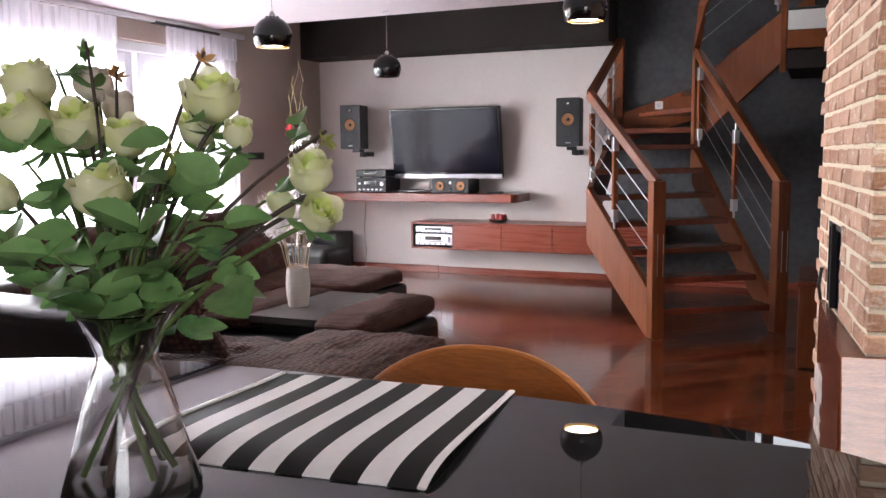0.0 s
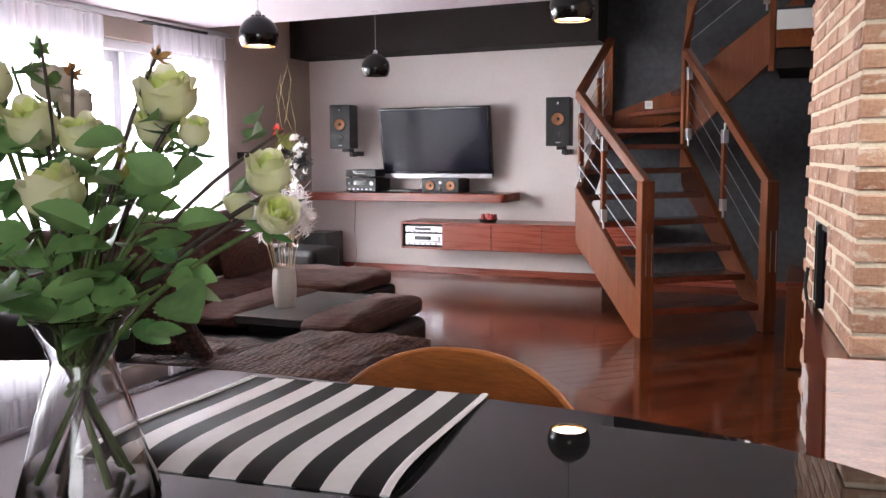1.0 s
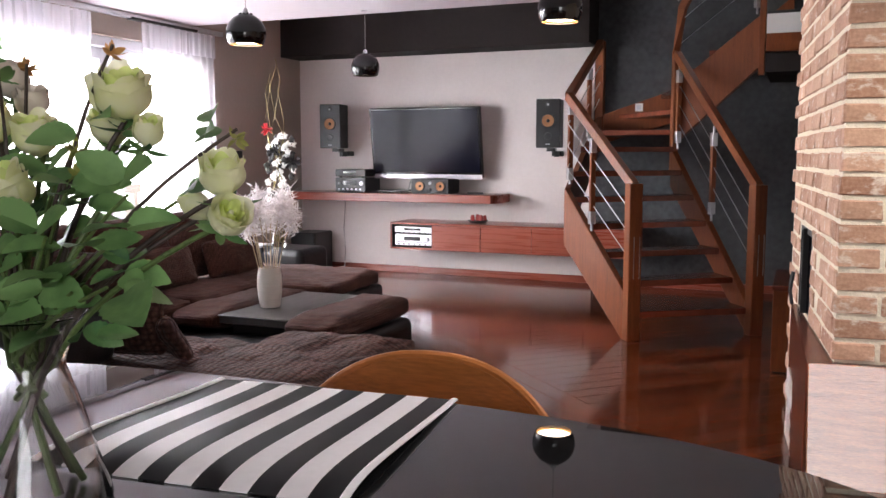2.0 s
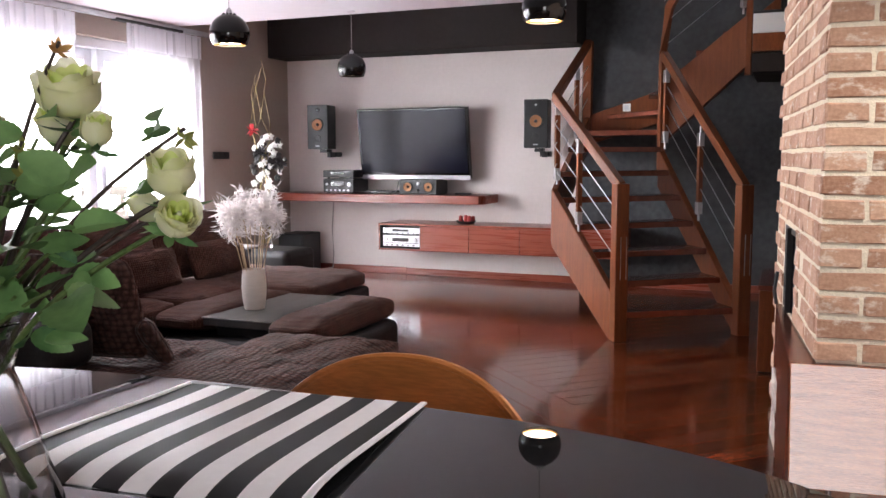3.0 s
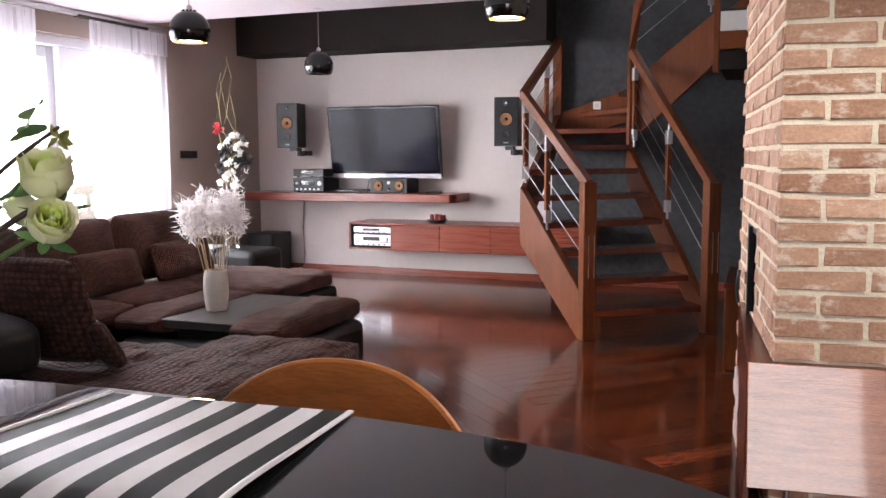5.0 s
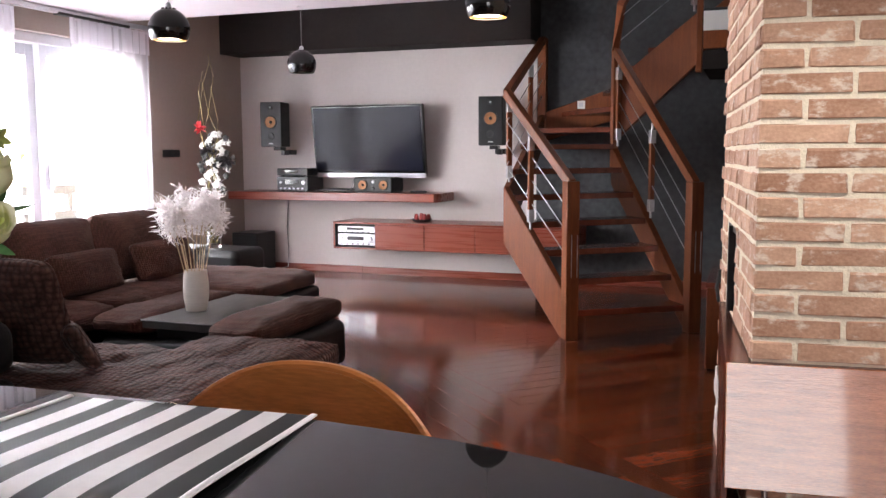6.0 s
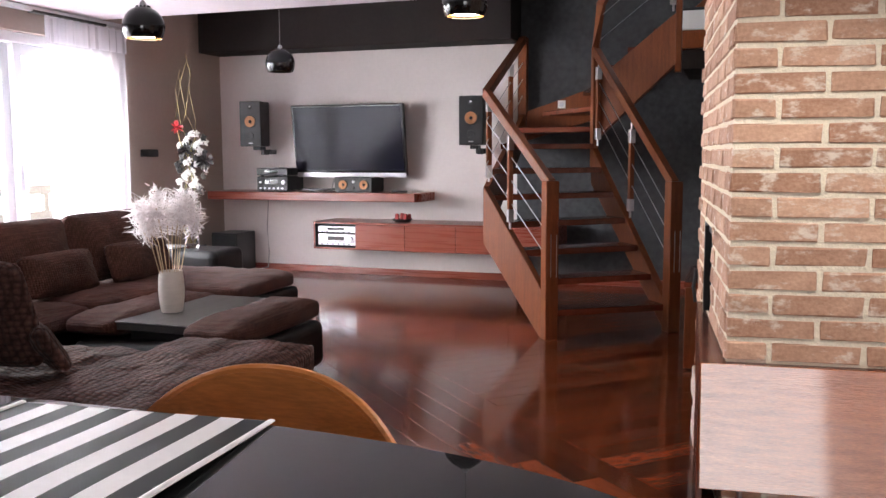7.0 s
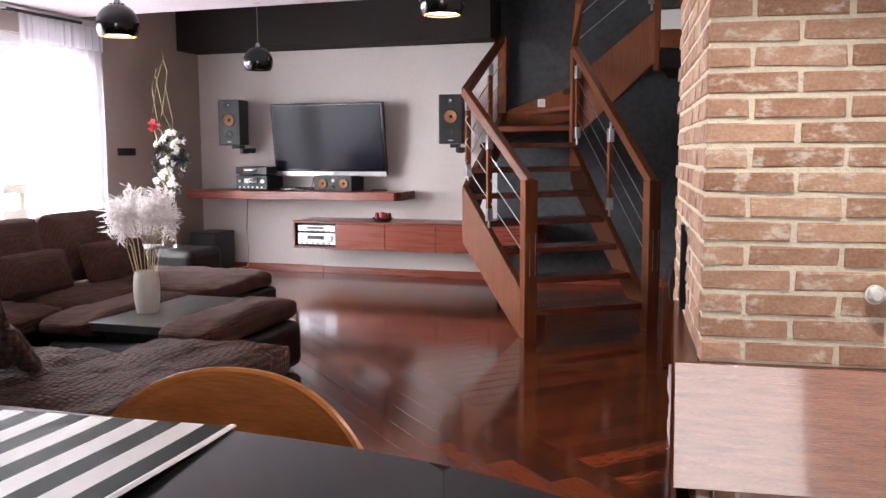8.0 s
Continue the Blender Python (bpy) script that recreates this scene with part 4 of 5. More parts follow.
part("roll_back", cushion(1.9, 0.34, 0.26, pose(-1.47, 3.06, 0.575), 0.15, 16, 7, 0.006, 5), LEATHER, sofa, "black leather rolled back")
part("roll_base", box(-2.4, 2.9, 0.03, -0.55, 3.2, 0.46, 0.04, seg=4), LEATHER, sofa)
for x in (-2.5, -1.1, 0.0):
    for y in (3.15, 4.0):
        part("foot", box(x - 0.03, y - 0.03, 0, x + 0.03, y + 0.03, 0.031, 0.004), STEEL, sofa)


def pillow(at, size, lean, turn, seed, label):
    t = thing("cushion", label, "cushion", at, turn, group="loose sofa cushions")
    part("cover", cushion(size[0], size[1], size[2], pose(0, 0, size[1] / 2, 90 + lean), 0.80, 22, seed, 0.012, 8), FABRIC if at[1] < 3.6 else PLAINFABRIC, t)
    return t


pillow((-1.98, 5.55, 0.43), (0.76, 0.44, 0.17), -16, 90, 11, "brown chenille back cushion leaning on the sofa")
pillow((-1.98, 4.83, 0.43), (0.70, 0.43, 0.17), -16, 90, 12, "brown chenille back cushion leaning on the sofa")
pillow((-1.98, 4.14, 0.43), (0.66, 0.43, 0.17), -16, 90, 13, "brown chenille back cushion leaning on the sofa")
pillow((-1.80, 5.60, 0.43), (0.56, 0.25, 0.13), -18, 88, 14, "low brown lumbar cushion")
pillow((-1.80, 4.90, 0.43), (0.56, 0.25, 0.13), -18, 91, 15, "low brown lumbar cushion")
pillow((-0.90, 3.36, 0.44), (0.78, 0.43, 0.15), 18, 4, 16, "large brown chenille cushion against the leather roll")
pillow((-0.60, 3.50, 0.43), (0.40, 0.20, 0.09), 30, -34, 17, "small brown cushion slumped on the seat")

pouf = thing("ottoman", "black leather ottoman with brown cushions and a tray top", "ottoman", (0, 0, 0))
part("base", box(-1.36, 4.47, 0.02, -0.36, 5.38, 0.285, 0.05, seg=4), LEATHER, pouf)
part("side_cushion", cushion(0.34, 1.0, 0.14, pose(-1.275, 4.98, 0.35), 0.5, 20, 21, 0.01, 6), PLAINFABRIC, pouf)
part("side_cushion", cushion(0.32, 0.98, 0.15, pose(-0.53, 4.92, 0.355), 0.5, 20, 22, 0.012, 6), PLAINFABRIC, pouf)
tray = thing("tray_table", "dark grey tray table set across the ottoman", "table", (-0.868, 4.96, 0.285))
part("top", box(-0.262, -0.42, 0.055, 0.262, 0.44, 0.101, 0.004), TRAYTOP, tray)
# thin bright strip that imitates the highlight along the tray's front edge
part("edge_highlight", box(-0.262, -0.423, 0.094, 0.262, -0.4195, 0.100, 0.0008), STEEL, tray, "steel strip in place of the edge highlight")
part("bearer", box(-0.2, -0.38, 0.0, 0.2, 0.40, 0.0545, 0.004), SATINBLACK, tray)

# feather bouquet on the tray
pot = thing("ribbed_vase", "cream ribbed ceramic vase on the tray table", "vase", (-1.01, 4.85, 0.386))
part("body", lathe([(0, 0.004), (0.052, 0.0), (0.056, 0.004), (0.066, 0.07), (0.069, 0.12), (0.066, 0.18), (0.060, 0.222), (0.056, 0.222), (0.060, 0.18), (0.060, 0.05), (0, 0.03)], 56), CREAM, pot)
feathers = thing("feather_bouquet", "pale pink feather plumes on straw stems", "dried flowers", (-1.01, 4.85, 0.43))
random.seed(11)
for i in range(11):
    a = i * 2.4
    tip = Vector((0.20 * math.cos(a) * (0.3 + 0.7 * random.random()) - 0.03, 0.15 * math.sin(a), 0.42 + 0.11 * random.random()))
    part("straw", tube([(0.02 * math.cos(a), 0.02 * math.sin(a), 0.0), tip * 0.6 + Vector((0, 0, 0.06)), tip], 0.0028, 6), STRAW, feathers)
    bm = bmesh.new()
    for k in range(230):
        th = random.uniform(0, 6.28)
        up = random.uniform(-0.9, 0.9)
        d = Vector((math.cos(th), math.sin(th), up))
        leaf_into(bm, random.uniform(0.025, 0.06) * (1.8 if k % 19 == 0 else 1), random.uniform(0.003, 0.008), aim(tip + d * random.uniform(0.0, 0.035) + Vector((0, 0, random.uniform(-0.06, 0.10))), d.cross(Vector((0.3, 0.2, 1))), random.uniform(0, 6.28)), curl=random.uniform(-0.9, 1.3), fold=0.1, n=5)
    part("plume", bm, FEATHER, feathers)

# tall arrangement on the far armrest
tall = thing("tall_glass_vase", "tall clear glass vase on the leather armrest", "vase", (-2.03, 6.50, 0.526))
part("body", lathe([(0, 0.002), (0.05, 0.0), (0.055, 0.01), (0.042, 0.2), (0.055, 0.42), (0.052, 0.42), (0.039, 0.2), (0.048, 0.02), (0, 0.015)], 40), GLASS, tall)
plate2 = thing("glass_plate", "flat glass plate on the leather armrest", "plate", (-2.22, 6.44, 0.527))
part("plate", box(-0.14, -0.09, 0, 0.12, 0.09, 0.014, 0.004), SILVER, plate2)
spray = thing("orchid_arrangement", "white and black orchids with red bloom and twigs", "flowers", (-2.03, 6.50, 0.56))
random.seed(21)
for i in range(5):
    a = i * 1.3
    pts = [(0.02 * math.cos(a), 0.02 * math.sin(a), 0.0)]
    for k in range(1, 9):
        z = k / 8 * (1.05 + 0.06 * i)
        pts.append((0.025 * math.cos(a) - 0.02 * z + 0.045 * math.sin(z * 9 + i), 0.02 * math.sin(a) + 0.03 * math.cos(z * 7 + i), z + 0.12 * (z > 1.0)))
    part("twig", tube(pts, [0.006 - 0.0005 * k for k in range(9)], 6), TWIG, spray)
for i in range(58):
    z = random.uniform(0.36, 0.84)
    at = Vector((0.03 + random.uniform(-0.10, 0.09), random.uniform(-0.10, 0.05), z))
    bm = bmesh.new()
    face = (random.uniform(-0.4, 0.6), -1, random.uniform(-0.2, 0.5))
    for k in range(5):
        m = aim(at, face) @ Matrix.Rotation(k * 1.2566, 4, "Z")
        leaf_into(bm, 0.031, 0.026, m, curl=0.5, fold=0.35, n=4)
    dark = i % 5 in (0, 2)
    part("orchid", bm, BLACKPETAL if dark else WHITEPETAL, spray, "black orchid" if dark else "white orchid")
bm = bmesh.new()
for k in range(26):
    d = Vector((random.uniform(-1, 1), random.uniform(-1, 0.6), random.uniform(-0.4, 1)))
    leaf_into(bm, 0.055, 0.016, aim((-0.06, -0.05, 0.87), d.cross(Vector((1, 0.3, 0.2))), k), curl=0.3, n=4)
part("red_bloom", bm, REDPETAL, spray, "spiky red bloom")
bm = bmesh.new()
for k in range(30):
    d = Vector((random.uniform(-1, 1), random.uniform(-1, 0.6), random.uniform(-0.4, 1)))
    leaf_into(bm, 0.075, 0.022, aim((0.15, -0.02, 0.62), d.cross(Vector((1, 0.3, 0.2))), k), curl=0.3, n=4)
part("black_bloom", bm, BLACKPETAL, spray, "feathery black bloom")
bm = bmesh.new()
for k in range(30):
    d = Vector((random.uniform(-1, 1), random.uniform(-1, 0.6), random.uniform(-0.4, 1)))
    leaf_into(bm, 0.07, 0.02, aim((0.03, -0.09, 0.70), d.cross(Vector((1, 0.3, 0.2))), k), curl=0.3, n=4)
part("black_bloom", bm, BLACKPETAL, spray, "feathery black bloom")

# ---- dining table ----
table = thing("dining_table", "gloss black lacquered dining table with bowed sides", "table", (1.0, 1.51, 0))


def oval(a, c, n_exp, n):
    out = []
    for i in range(n):
        t = 2 * math.pi * i / n
        ct, st = math.cos(t), math.sin(t)
        out.append((a * math.copysign(abs(ct) ** (2 / n_exp), ct), c * math.copysign(abs(st) ** (2 / n_exp), st)))
    return out


TOP = 0.845
part("tabletop", prism(oval(0.95, 0.535, 2.9, 120), TOP - 0.028, TOP, 0.006), LACQUER, table)
part("apron", prism(oval(0.80, 0.42, 3.2, 80), TOP - 0.10, TOP - 0.029, 0.004), GLOSSBLACK, table)
for x in (-0.62, 0.62):
    part("leg", box(x - 0.06, -0.28, 0.03, x + 0.06, 0.28, TOP - 0.101, 0.01), GLOSSBLACK, table)
    part("foot", box(x - 0.10, -0.36, 0.0, x + 0.10, 0.36, 0.031, 0.008), GLOSSBLACK, table)

# striped mat
place = thing("placemat", "black and white striped vinyl placemat with curled ends", "placemat", (1.039, 1.811, TOP), 5.0)
NY, MATW, MATL, BORDER = 36, 0.434, 0.436, 0.012


def mat_z(v):
    return 0.0025 + 0.021 * (1 - math.exp(-v / 0.12)) * (1 - v) ** 1.3


def strip(name, x0, x1, mat, label):
    """One stripe of the mat, from its near to its far end."""
    bm = bmesh.new()
    rows = []
    for j in range(NY + 1):
        v = j / NY
        rows.append([bm.verts.new((x0 + (x1 - x0) * i / 4, (v - 0.5) * MATL, mat_z(v))) for i in range(5)])
    for a, c in zip(rows, rows[1:]):
        for i in range(4):
            bm.faces.new((a[i], a[i + 1], c[i + 1], c[i]))
    ex = bmesh.ops.extrude_face_region(bm, geom=bm.faces[:])
    for v in ex["geom"]:
        if isinstance(v, bmesh.types.BMVert):
            v.co.z -= 0.0018
    bmesh.ops.recalc_face_normals(bm, faces=bm.faces)
    part(name, bm, mat, place, label)


STRIPE = (MATW - 2 * BORDER) / 11
for side in range(11):
    x0 = -MATW / 2 + BORDER + side * STRIPE
    strip("stripe", x0, x0 + STRIPE, MATWHITE if side % 2 else MATBLACK, "white stripe" if side % 2 else "black stripe")
for x0 in (-MATW / 2, MATW / 2 - BORDER):
    rim = [(x0 + BORDER / 2, (j / NY - 0.5) * MATL, mat_z(j / NY) + 0.0006) for j in range(NY + 1)]
    part("bound_edge", tube(rim, BORDER / 2, 10, flat=0.4), MATWHITE, place, "white rolled edge")

# chair behind the table
chair = thing("dining_chair", "cherry plywood dining chair with a round back", "chair", (1.080, 2.125, 0))
bm = bmesh.new()
rows = []
NU, NV = 28, 12
for k in range(2):
    for i in range(NU + 1):
        u = i / NU * 2 - 1
        col = []
        for j in range(NV + 1):
            v = j / NV
            x = 0.312 * u
            top = 0.848 - 0.285 * (1 - math.sqrt(max(0, 1 - abs(u) ** 2.3)))
            low = 0.47 + 0.03 * u * u
            top = max(top, low + 0.01)
            z = low + (top - low) * v
            y = 0.17 - 0.07 * u * u + 0.05 * (z - 0.5) + k * 0.014
            col.append(bm.verts.new((x, y, z)))
        rows.append(col)
half = NU + 1
for k in range(2):
    for i in range(NU):
        a, c = rows[k * half + i], rows[k * half + i + 1]
        for j in range(NV):
            bm.faces.new((a[j], c[j], c[j + 1], a[j + 1]))
for i in range(NU):
    for j in (0, NV):
        bm.faces.new((rows[i][j], rows[i + 1][j], rows[half + i + 1][j], rows[half + i][j]))
for i in (0, NU):
    for j in range(NV):
        bm.faces.new((rows[i][j], rows[i][j + 1], rows[half + i][j + 1], rows[half + i][j]))
bmesh.ops.recalc_face_normals(bm, faces=bm.faces)
back = part("backrest", bm, CHERRY, chair)
edge = []
for i in range(61):
    u = -0.97 + 1.94 * i / 60
    top = 0.848 - 0.285 * (1 - math.sqrt(max(0, 1 - abs(u) ** 2.3)))
    edge.append((0.312 * u, 0.177 - 0.07 * u * u + 0.05 * (top - 0.5), top - 0.002))
part("rim", tube(edge, 0.0095, 8), CHERRY, back)
part("seat", cushion(0.46, 0.44, 0.035, pose(0, -0.04, 0.455), 0.3, 14, 3, 0.0, 5), CHERRY, chair)
for x in (-0.18, 0.18):
    for y in (-0.22, 0.14):
        part("leg", tube([(x, y, 0.45), (x * 1.15, y * 1.15, 0.0)], [0.016, 0.011], 12), STEEL, chair)
for x in (-0.1, 0.1):
    part("back_support", tube([(x, 0.1, 0.445), (x, 0.17, 0.47), (x, 0.18, 0.56)], 0.009, 8), STEEL, chair)

# ---- rose bouquet ----
VX, VY = 0.946, 1.49
carafe = thing("glass_vase", "clear waisted glass vase on the black table", "vase", (VX + 0.005, VY, TOP))
out = [(0.0, 0.0), (0.074, 0.0), (0.079, 0.006), (0.0715, 0.032), (0.0655, 0.052), (0.0525, 0.102), (0.0400, 0.141), (0.0345, 0.158), (0.0350, 0.166), (0.0410, 0.183), (0.0515, 0.206), (0.0575, 0.2135)]
inn = [(0.0562, 0.2147), (0.0495, 0.206), (0.0388, 0.183), (0.0328, 0.166), (0.0323, 0.158), (0.0377, 0.141), (0.0502, 0.102), (0.0632, 0.052), (0.0690, 0.034), (0.070, 0.016), (0.0, 0.012)]
part("body", lathe(out + inn, 64), GLASS, carafe)
part("rim", lathe([(0.0570 + 0.0014 * math.cos(k), 0.2164 + 0.0014 * math.sin(k)) for k in [i * math.pi / 4 for i in range(8)]], 64, closed=True), GLASS, carafe, "thick rolled glass lip")


def bloom_parts(t, r, m, seed, openness, mat, label):
    """Petals layer by layer round a closed heart."""
    rnd = random.Random(seed)
    core = lathe([(0.0, -0.7 * r), (0.13 * r, -0.4 * r), (0.17 * r, 0.1 * r), (0.12 * r, 0.42 * r), (0.0, 0.5 * r)], 10)
    bmesh.ops.transform(core, matrix=m, verts=core.verts)
    outer = []
    for layer, (n, rad, top) in enumerate(((3, 0.20, 0.52), (4, 0.36, 0.62), (5, 0.54, 0.74), (5, 0.72, 0.80), (5, 0.88, 0.74), (5, 0.98, 0.56))):
        for k in range(n):
            bm = bmesh.new()
            tilt = Matrix.Rotation(rnd.uniform(-0.12, 0.12), 4, "X") @ Matrix.Rotation(rnd.uniform(-0.12, 0.12), 4, "Y")
            petal_into(bm, r * rnd.uniform(0.94, 1.06), rad * (0.72 + 0.28 * openness), 6.283 * k / n + layer * 0.9 + rnd.uniform(-0.3, 0.3), 3.5 / n + 0.2,
                       top * rnd.uniform(0.82, 1.12), (0.05 + 0.032 * layer) * openness * rnd.uniform(0.4, 1.4), m @ tilt, rnd.uniform(-0.2, 0.2))
            outer.append(bm)
    head = part("bloom", core, mat, t, label)
    for bm in outer:
        part("petal", bm, ROSEHEART if mat is ROSE and len(head.children) < 12 else mat, head)


def calyx_into(bm, r, m, seed):
    rnd = random.Random(seed)
    for k in range(5):
        mm = m @ Matrix.Rotation(k * 1.2566, 4, "Z") @ Matrix.Translation((0, 0, -r * 0.95)) @ Matrix.Rotation(rnd.uniform(-0.5, 0.5), 4, "X")
        leaf_into(bm, r * 0.95, r * 0.36, mm, curl=-0.45, fold=0.2, n=5)


def spray_leaves(t, at, d, n, size, rnd):
    """A leaf stalk with leaflets in pairs and one at its tip."""
    side = Vector(d).cross(Vector((0, 0, 1)))
    if side.length < 0.05:
        side = Vector((1, 0, 0))
    side.normalize()
    d = Vector(d).normalized()
    for k in range(n):
        s = 1 if k % 2 else -1
        base_at = Vector(at) + d * (0.018 * (k // 2 + 1))
        direction = (d * 0.7 + side * s + Vector((0, rnd.uniform(-0.6, 0.2), rnd.uniform(-0.3, 0.3)))).normalized()
        up = Vector((rnd.uniform(-0.4, 0.4), -0.75, 0.65)).normalized()
        x = direction.cross(up).normalized()
        z = x.cross(direction).normalized()
        m = Matrix((x, direction, z)).transposed().to_4x4()
        m.translation = base_at
        ln = size * rnd.uniform(0.8, 1.15)
        bm = bmesh.new()
        leaf_into(bm, ln, ln * 0.70, m, curl=rnd.uniform(0.0, 0.35), fold=rnd.uniform(0.1, 0.4), n=16)
        part("leaf", bm, LEAF, t)


def rose(x, y, z, r, face, seed, pale=False, leaves=(0.45, 0.7), bud=False, foot=None, lsize=0.05):
    """One stem from the vase to a bloom at (x, y, z), in the vase's coordinates."""
    rnd = random.Random(seed)
    t = thing("rose", "artificial blush rose on a green stem" if pale else "artificial cream green rose on a leafy stem", "rose", (VX, VY, TOP), group="roses in the vase")
    a = rnd.uniform(0, 6.28)
    foot = foot or ((0.052 * math.cos(a), 0.052 * math.sin(a), 0.02) if seed % 3 != 1 else (0.016 * math.cos(a), 0.016 * math.sin(a), 0.12))
    neck = (0.016 * math.cos(a + 3.1) + x * 0.05, 0.016 * math.sin(a + 3.1) + y * 0.05, 0.16)
    head = Vector((x, y, z)) - Vector(face).normalized() * r * 0.8
    pts = []
    for i in range(13):
        k = i / 12
        if k < 0.35:
            q = Vector(foot).lerp(Vector(neck), k / 0.35)
        else:
            s = (k - 0.35) / 0.65
            mid = Vector((x * 0.35, y * 0.4, 0.16 + (z - 0.16) * 0.55))
            q = Vector(neck) * (1 - s) ** 2 + mid * 2 * s * (1 - s) + head * s * s
        pts.append(q)
    part("stem", tube(pts, [0.0042 - 0.0014 * i / 12 for i in range(13)], 8), STEMDARK if seed % 3 == 0 else STEM, t)
    for f in leaves:
        i = min(12, int(f * 12))
        d = Vector((rnd.uniform(-1, 1), rnd.uniform(-0.9, 0.5), rnd.uniform(-0.2, 0.7)))
        spray_leaves(t, pts[i], d, 3 if lsize > 0.04 else 5, lsize, rnd)
    m = aim((x, y, z), (face[0], face[1] * 0.55, face[2] + 0.1), rnd.uniform(0, 6.28))
    if r > 0:
        bloom_parts(t, r * 0.92, m, seed, 0.3 if bud else 0.8, ROSEPALE if pale else ROSE, "blush petals" if pale else "cream petals tinged green")
        bm = bmesh.new()
        calyx_into(bm, r * 1.25, m, seed)
        part("calyx", bm, LEAF, t)
    return t


# x, y, z from the vase's foot; radius; facing; seed
ROSES = (
    (-0.195, 0.06, 0.483, 0.0366, (-0.2, -0.6, 0.8), 1), (-0.157, 0.02, 0.435, 0.0368, (-0.1, -0.9, 0.5), 2),
    (-0.083, 0.03, 0.427, 0.0345, (0.1, -0.8, 0.6), 3), (-0.018, 0.04, 0.412, 0.0300, (0.2, -0.7, 0.7), 4),
    (0.007, -0.03, 0.351, 0.0362, (0.05, -0.65, 0.75), 5), (0.099, 0.05, 0.455, 0.0350, (0.2, -0.6, 0.8), 6),
    (0.064, 0.07, 0.423, 0.0270, (0.0, -0.7, 0.7), 7), (0.134, 0.05, 0.415, 0.0215, (0.4, -0.5, 0.6), 8),
    (0.229, 0.05, 0.370, 0.0285, (0.1, -0.6, 0.8), 9), (0.250, 0.03, 0.328, 0.0240, (0.5, -0.6, 0.3), 10),
    (0.177, 0.07, 0.335, 0.0215, (-0.3, -0.6, 0.4), 12), (-0.246, 0.05, 0.343, 0.0280, (-0.6, -0.6, 0.5), 15),
)
for x, y, z, r, face, seed in ROSES:
    rose(x, y, z, r, face, seed, leaves=(0.62,) if seed % 2 else (0.5, 0.78), bud=r < 0.024, lsize=0.042)
rose(-0.147, 0.12, 0.485, 0.0285, (0.1, -0.5, 0.9), 13, pale=True, leaves=(0.6,))
rose(-0.097, 0.11, 0.454, 0.0240, (0.3, -0.5, 0.8), 14, pale=True, leaves=())


def shoot(x, y, z, seed, tip, leaves, size=0.055, n=3):
    """A stem without a bloom: leaves, and a small bud or young leaves at the tip."""
    rnd = random.Random(seed)
    t = thing("foliage_stem", "leafy green rose shoot in the vase", "foliage", (VX, VY, TOP), group="leaf shoots in the vase")
    a = rnd.uniform(0, 6.28)
    p0, p1, p2 = Vector((0.012 * math.cos(a), 0.012 * math.sin(a), 0.13)), Vector((0.016 * math.cos(a + 3), 0.016 * math.sin(a + 3), 0.165)), Vector((x, y, z))
    pts = [p0.lerp(p1, i / 4) for i in range(4)]
    mid = Vector((x * 0.3, y * 0.35, 0.16 + (z - 0.16) * 0.6))
    pts += [p1 * (1 - s) ** 2 + mid * 2 * s * (1 - s) + p2 * s * s for s in [i / 8 for i in range(9)]]
    part("stem", tube(pts, [0.0036 - 0.0018 * i / 12 for i in range(13)], 8), STEMDARK if tip else STEM, t)
    for f in leaves:
        i = min(12, int(f * 12.5))
        spray_leaves(t, pts[i], (rnd.uniform(-1, 1), rnd.uniform(-0.9, 0.3), rnd.uniform(-0.3, 0.7)), n, size, rnd)
    if tip:
        bm = bmesh.new()
        for k in range(7):
            d = Vector((rnd.uniform(-1, 1), rnd.uniform(-1, 1), rnd.uniform(0.1, 1)))
            leaf_into(bm, 0.015, 0.008, aim(p2 + Vector((0, 0, -0.01)), d.cross(Vector((0.2, 1, 0.1))), k), n=4)
        part("tip_leaves", bm, tip, t, "young russet leaves" if tip is RUST else "young yellow green leaves")


shoot(-0.064, 0.03, 0.525, 31, LEAF, (), 0.03)
shoot(-0.058, 0.07, 0.500, 32, RUST, (0.88,), 0.03)
shoot(0.100, 0.04, 0.506, 33, RUST, (0.86,), 0.04)
shoot(0.255, 0.04, 0.415, 34, LEAFPALE, (0.88,), 0.04)
shoot(0.086, 0.00, 0.380, 35, LEAFPALE, (0.8,), 0.04)
shoot(0.063, 0.02, 0.404, 36, LEAFPALE, (0.75, 0.9), 0.045)
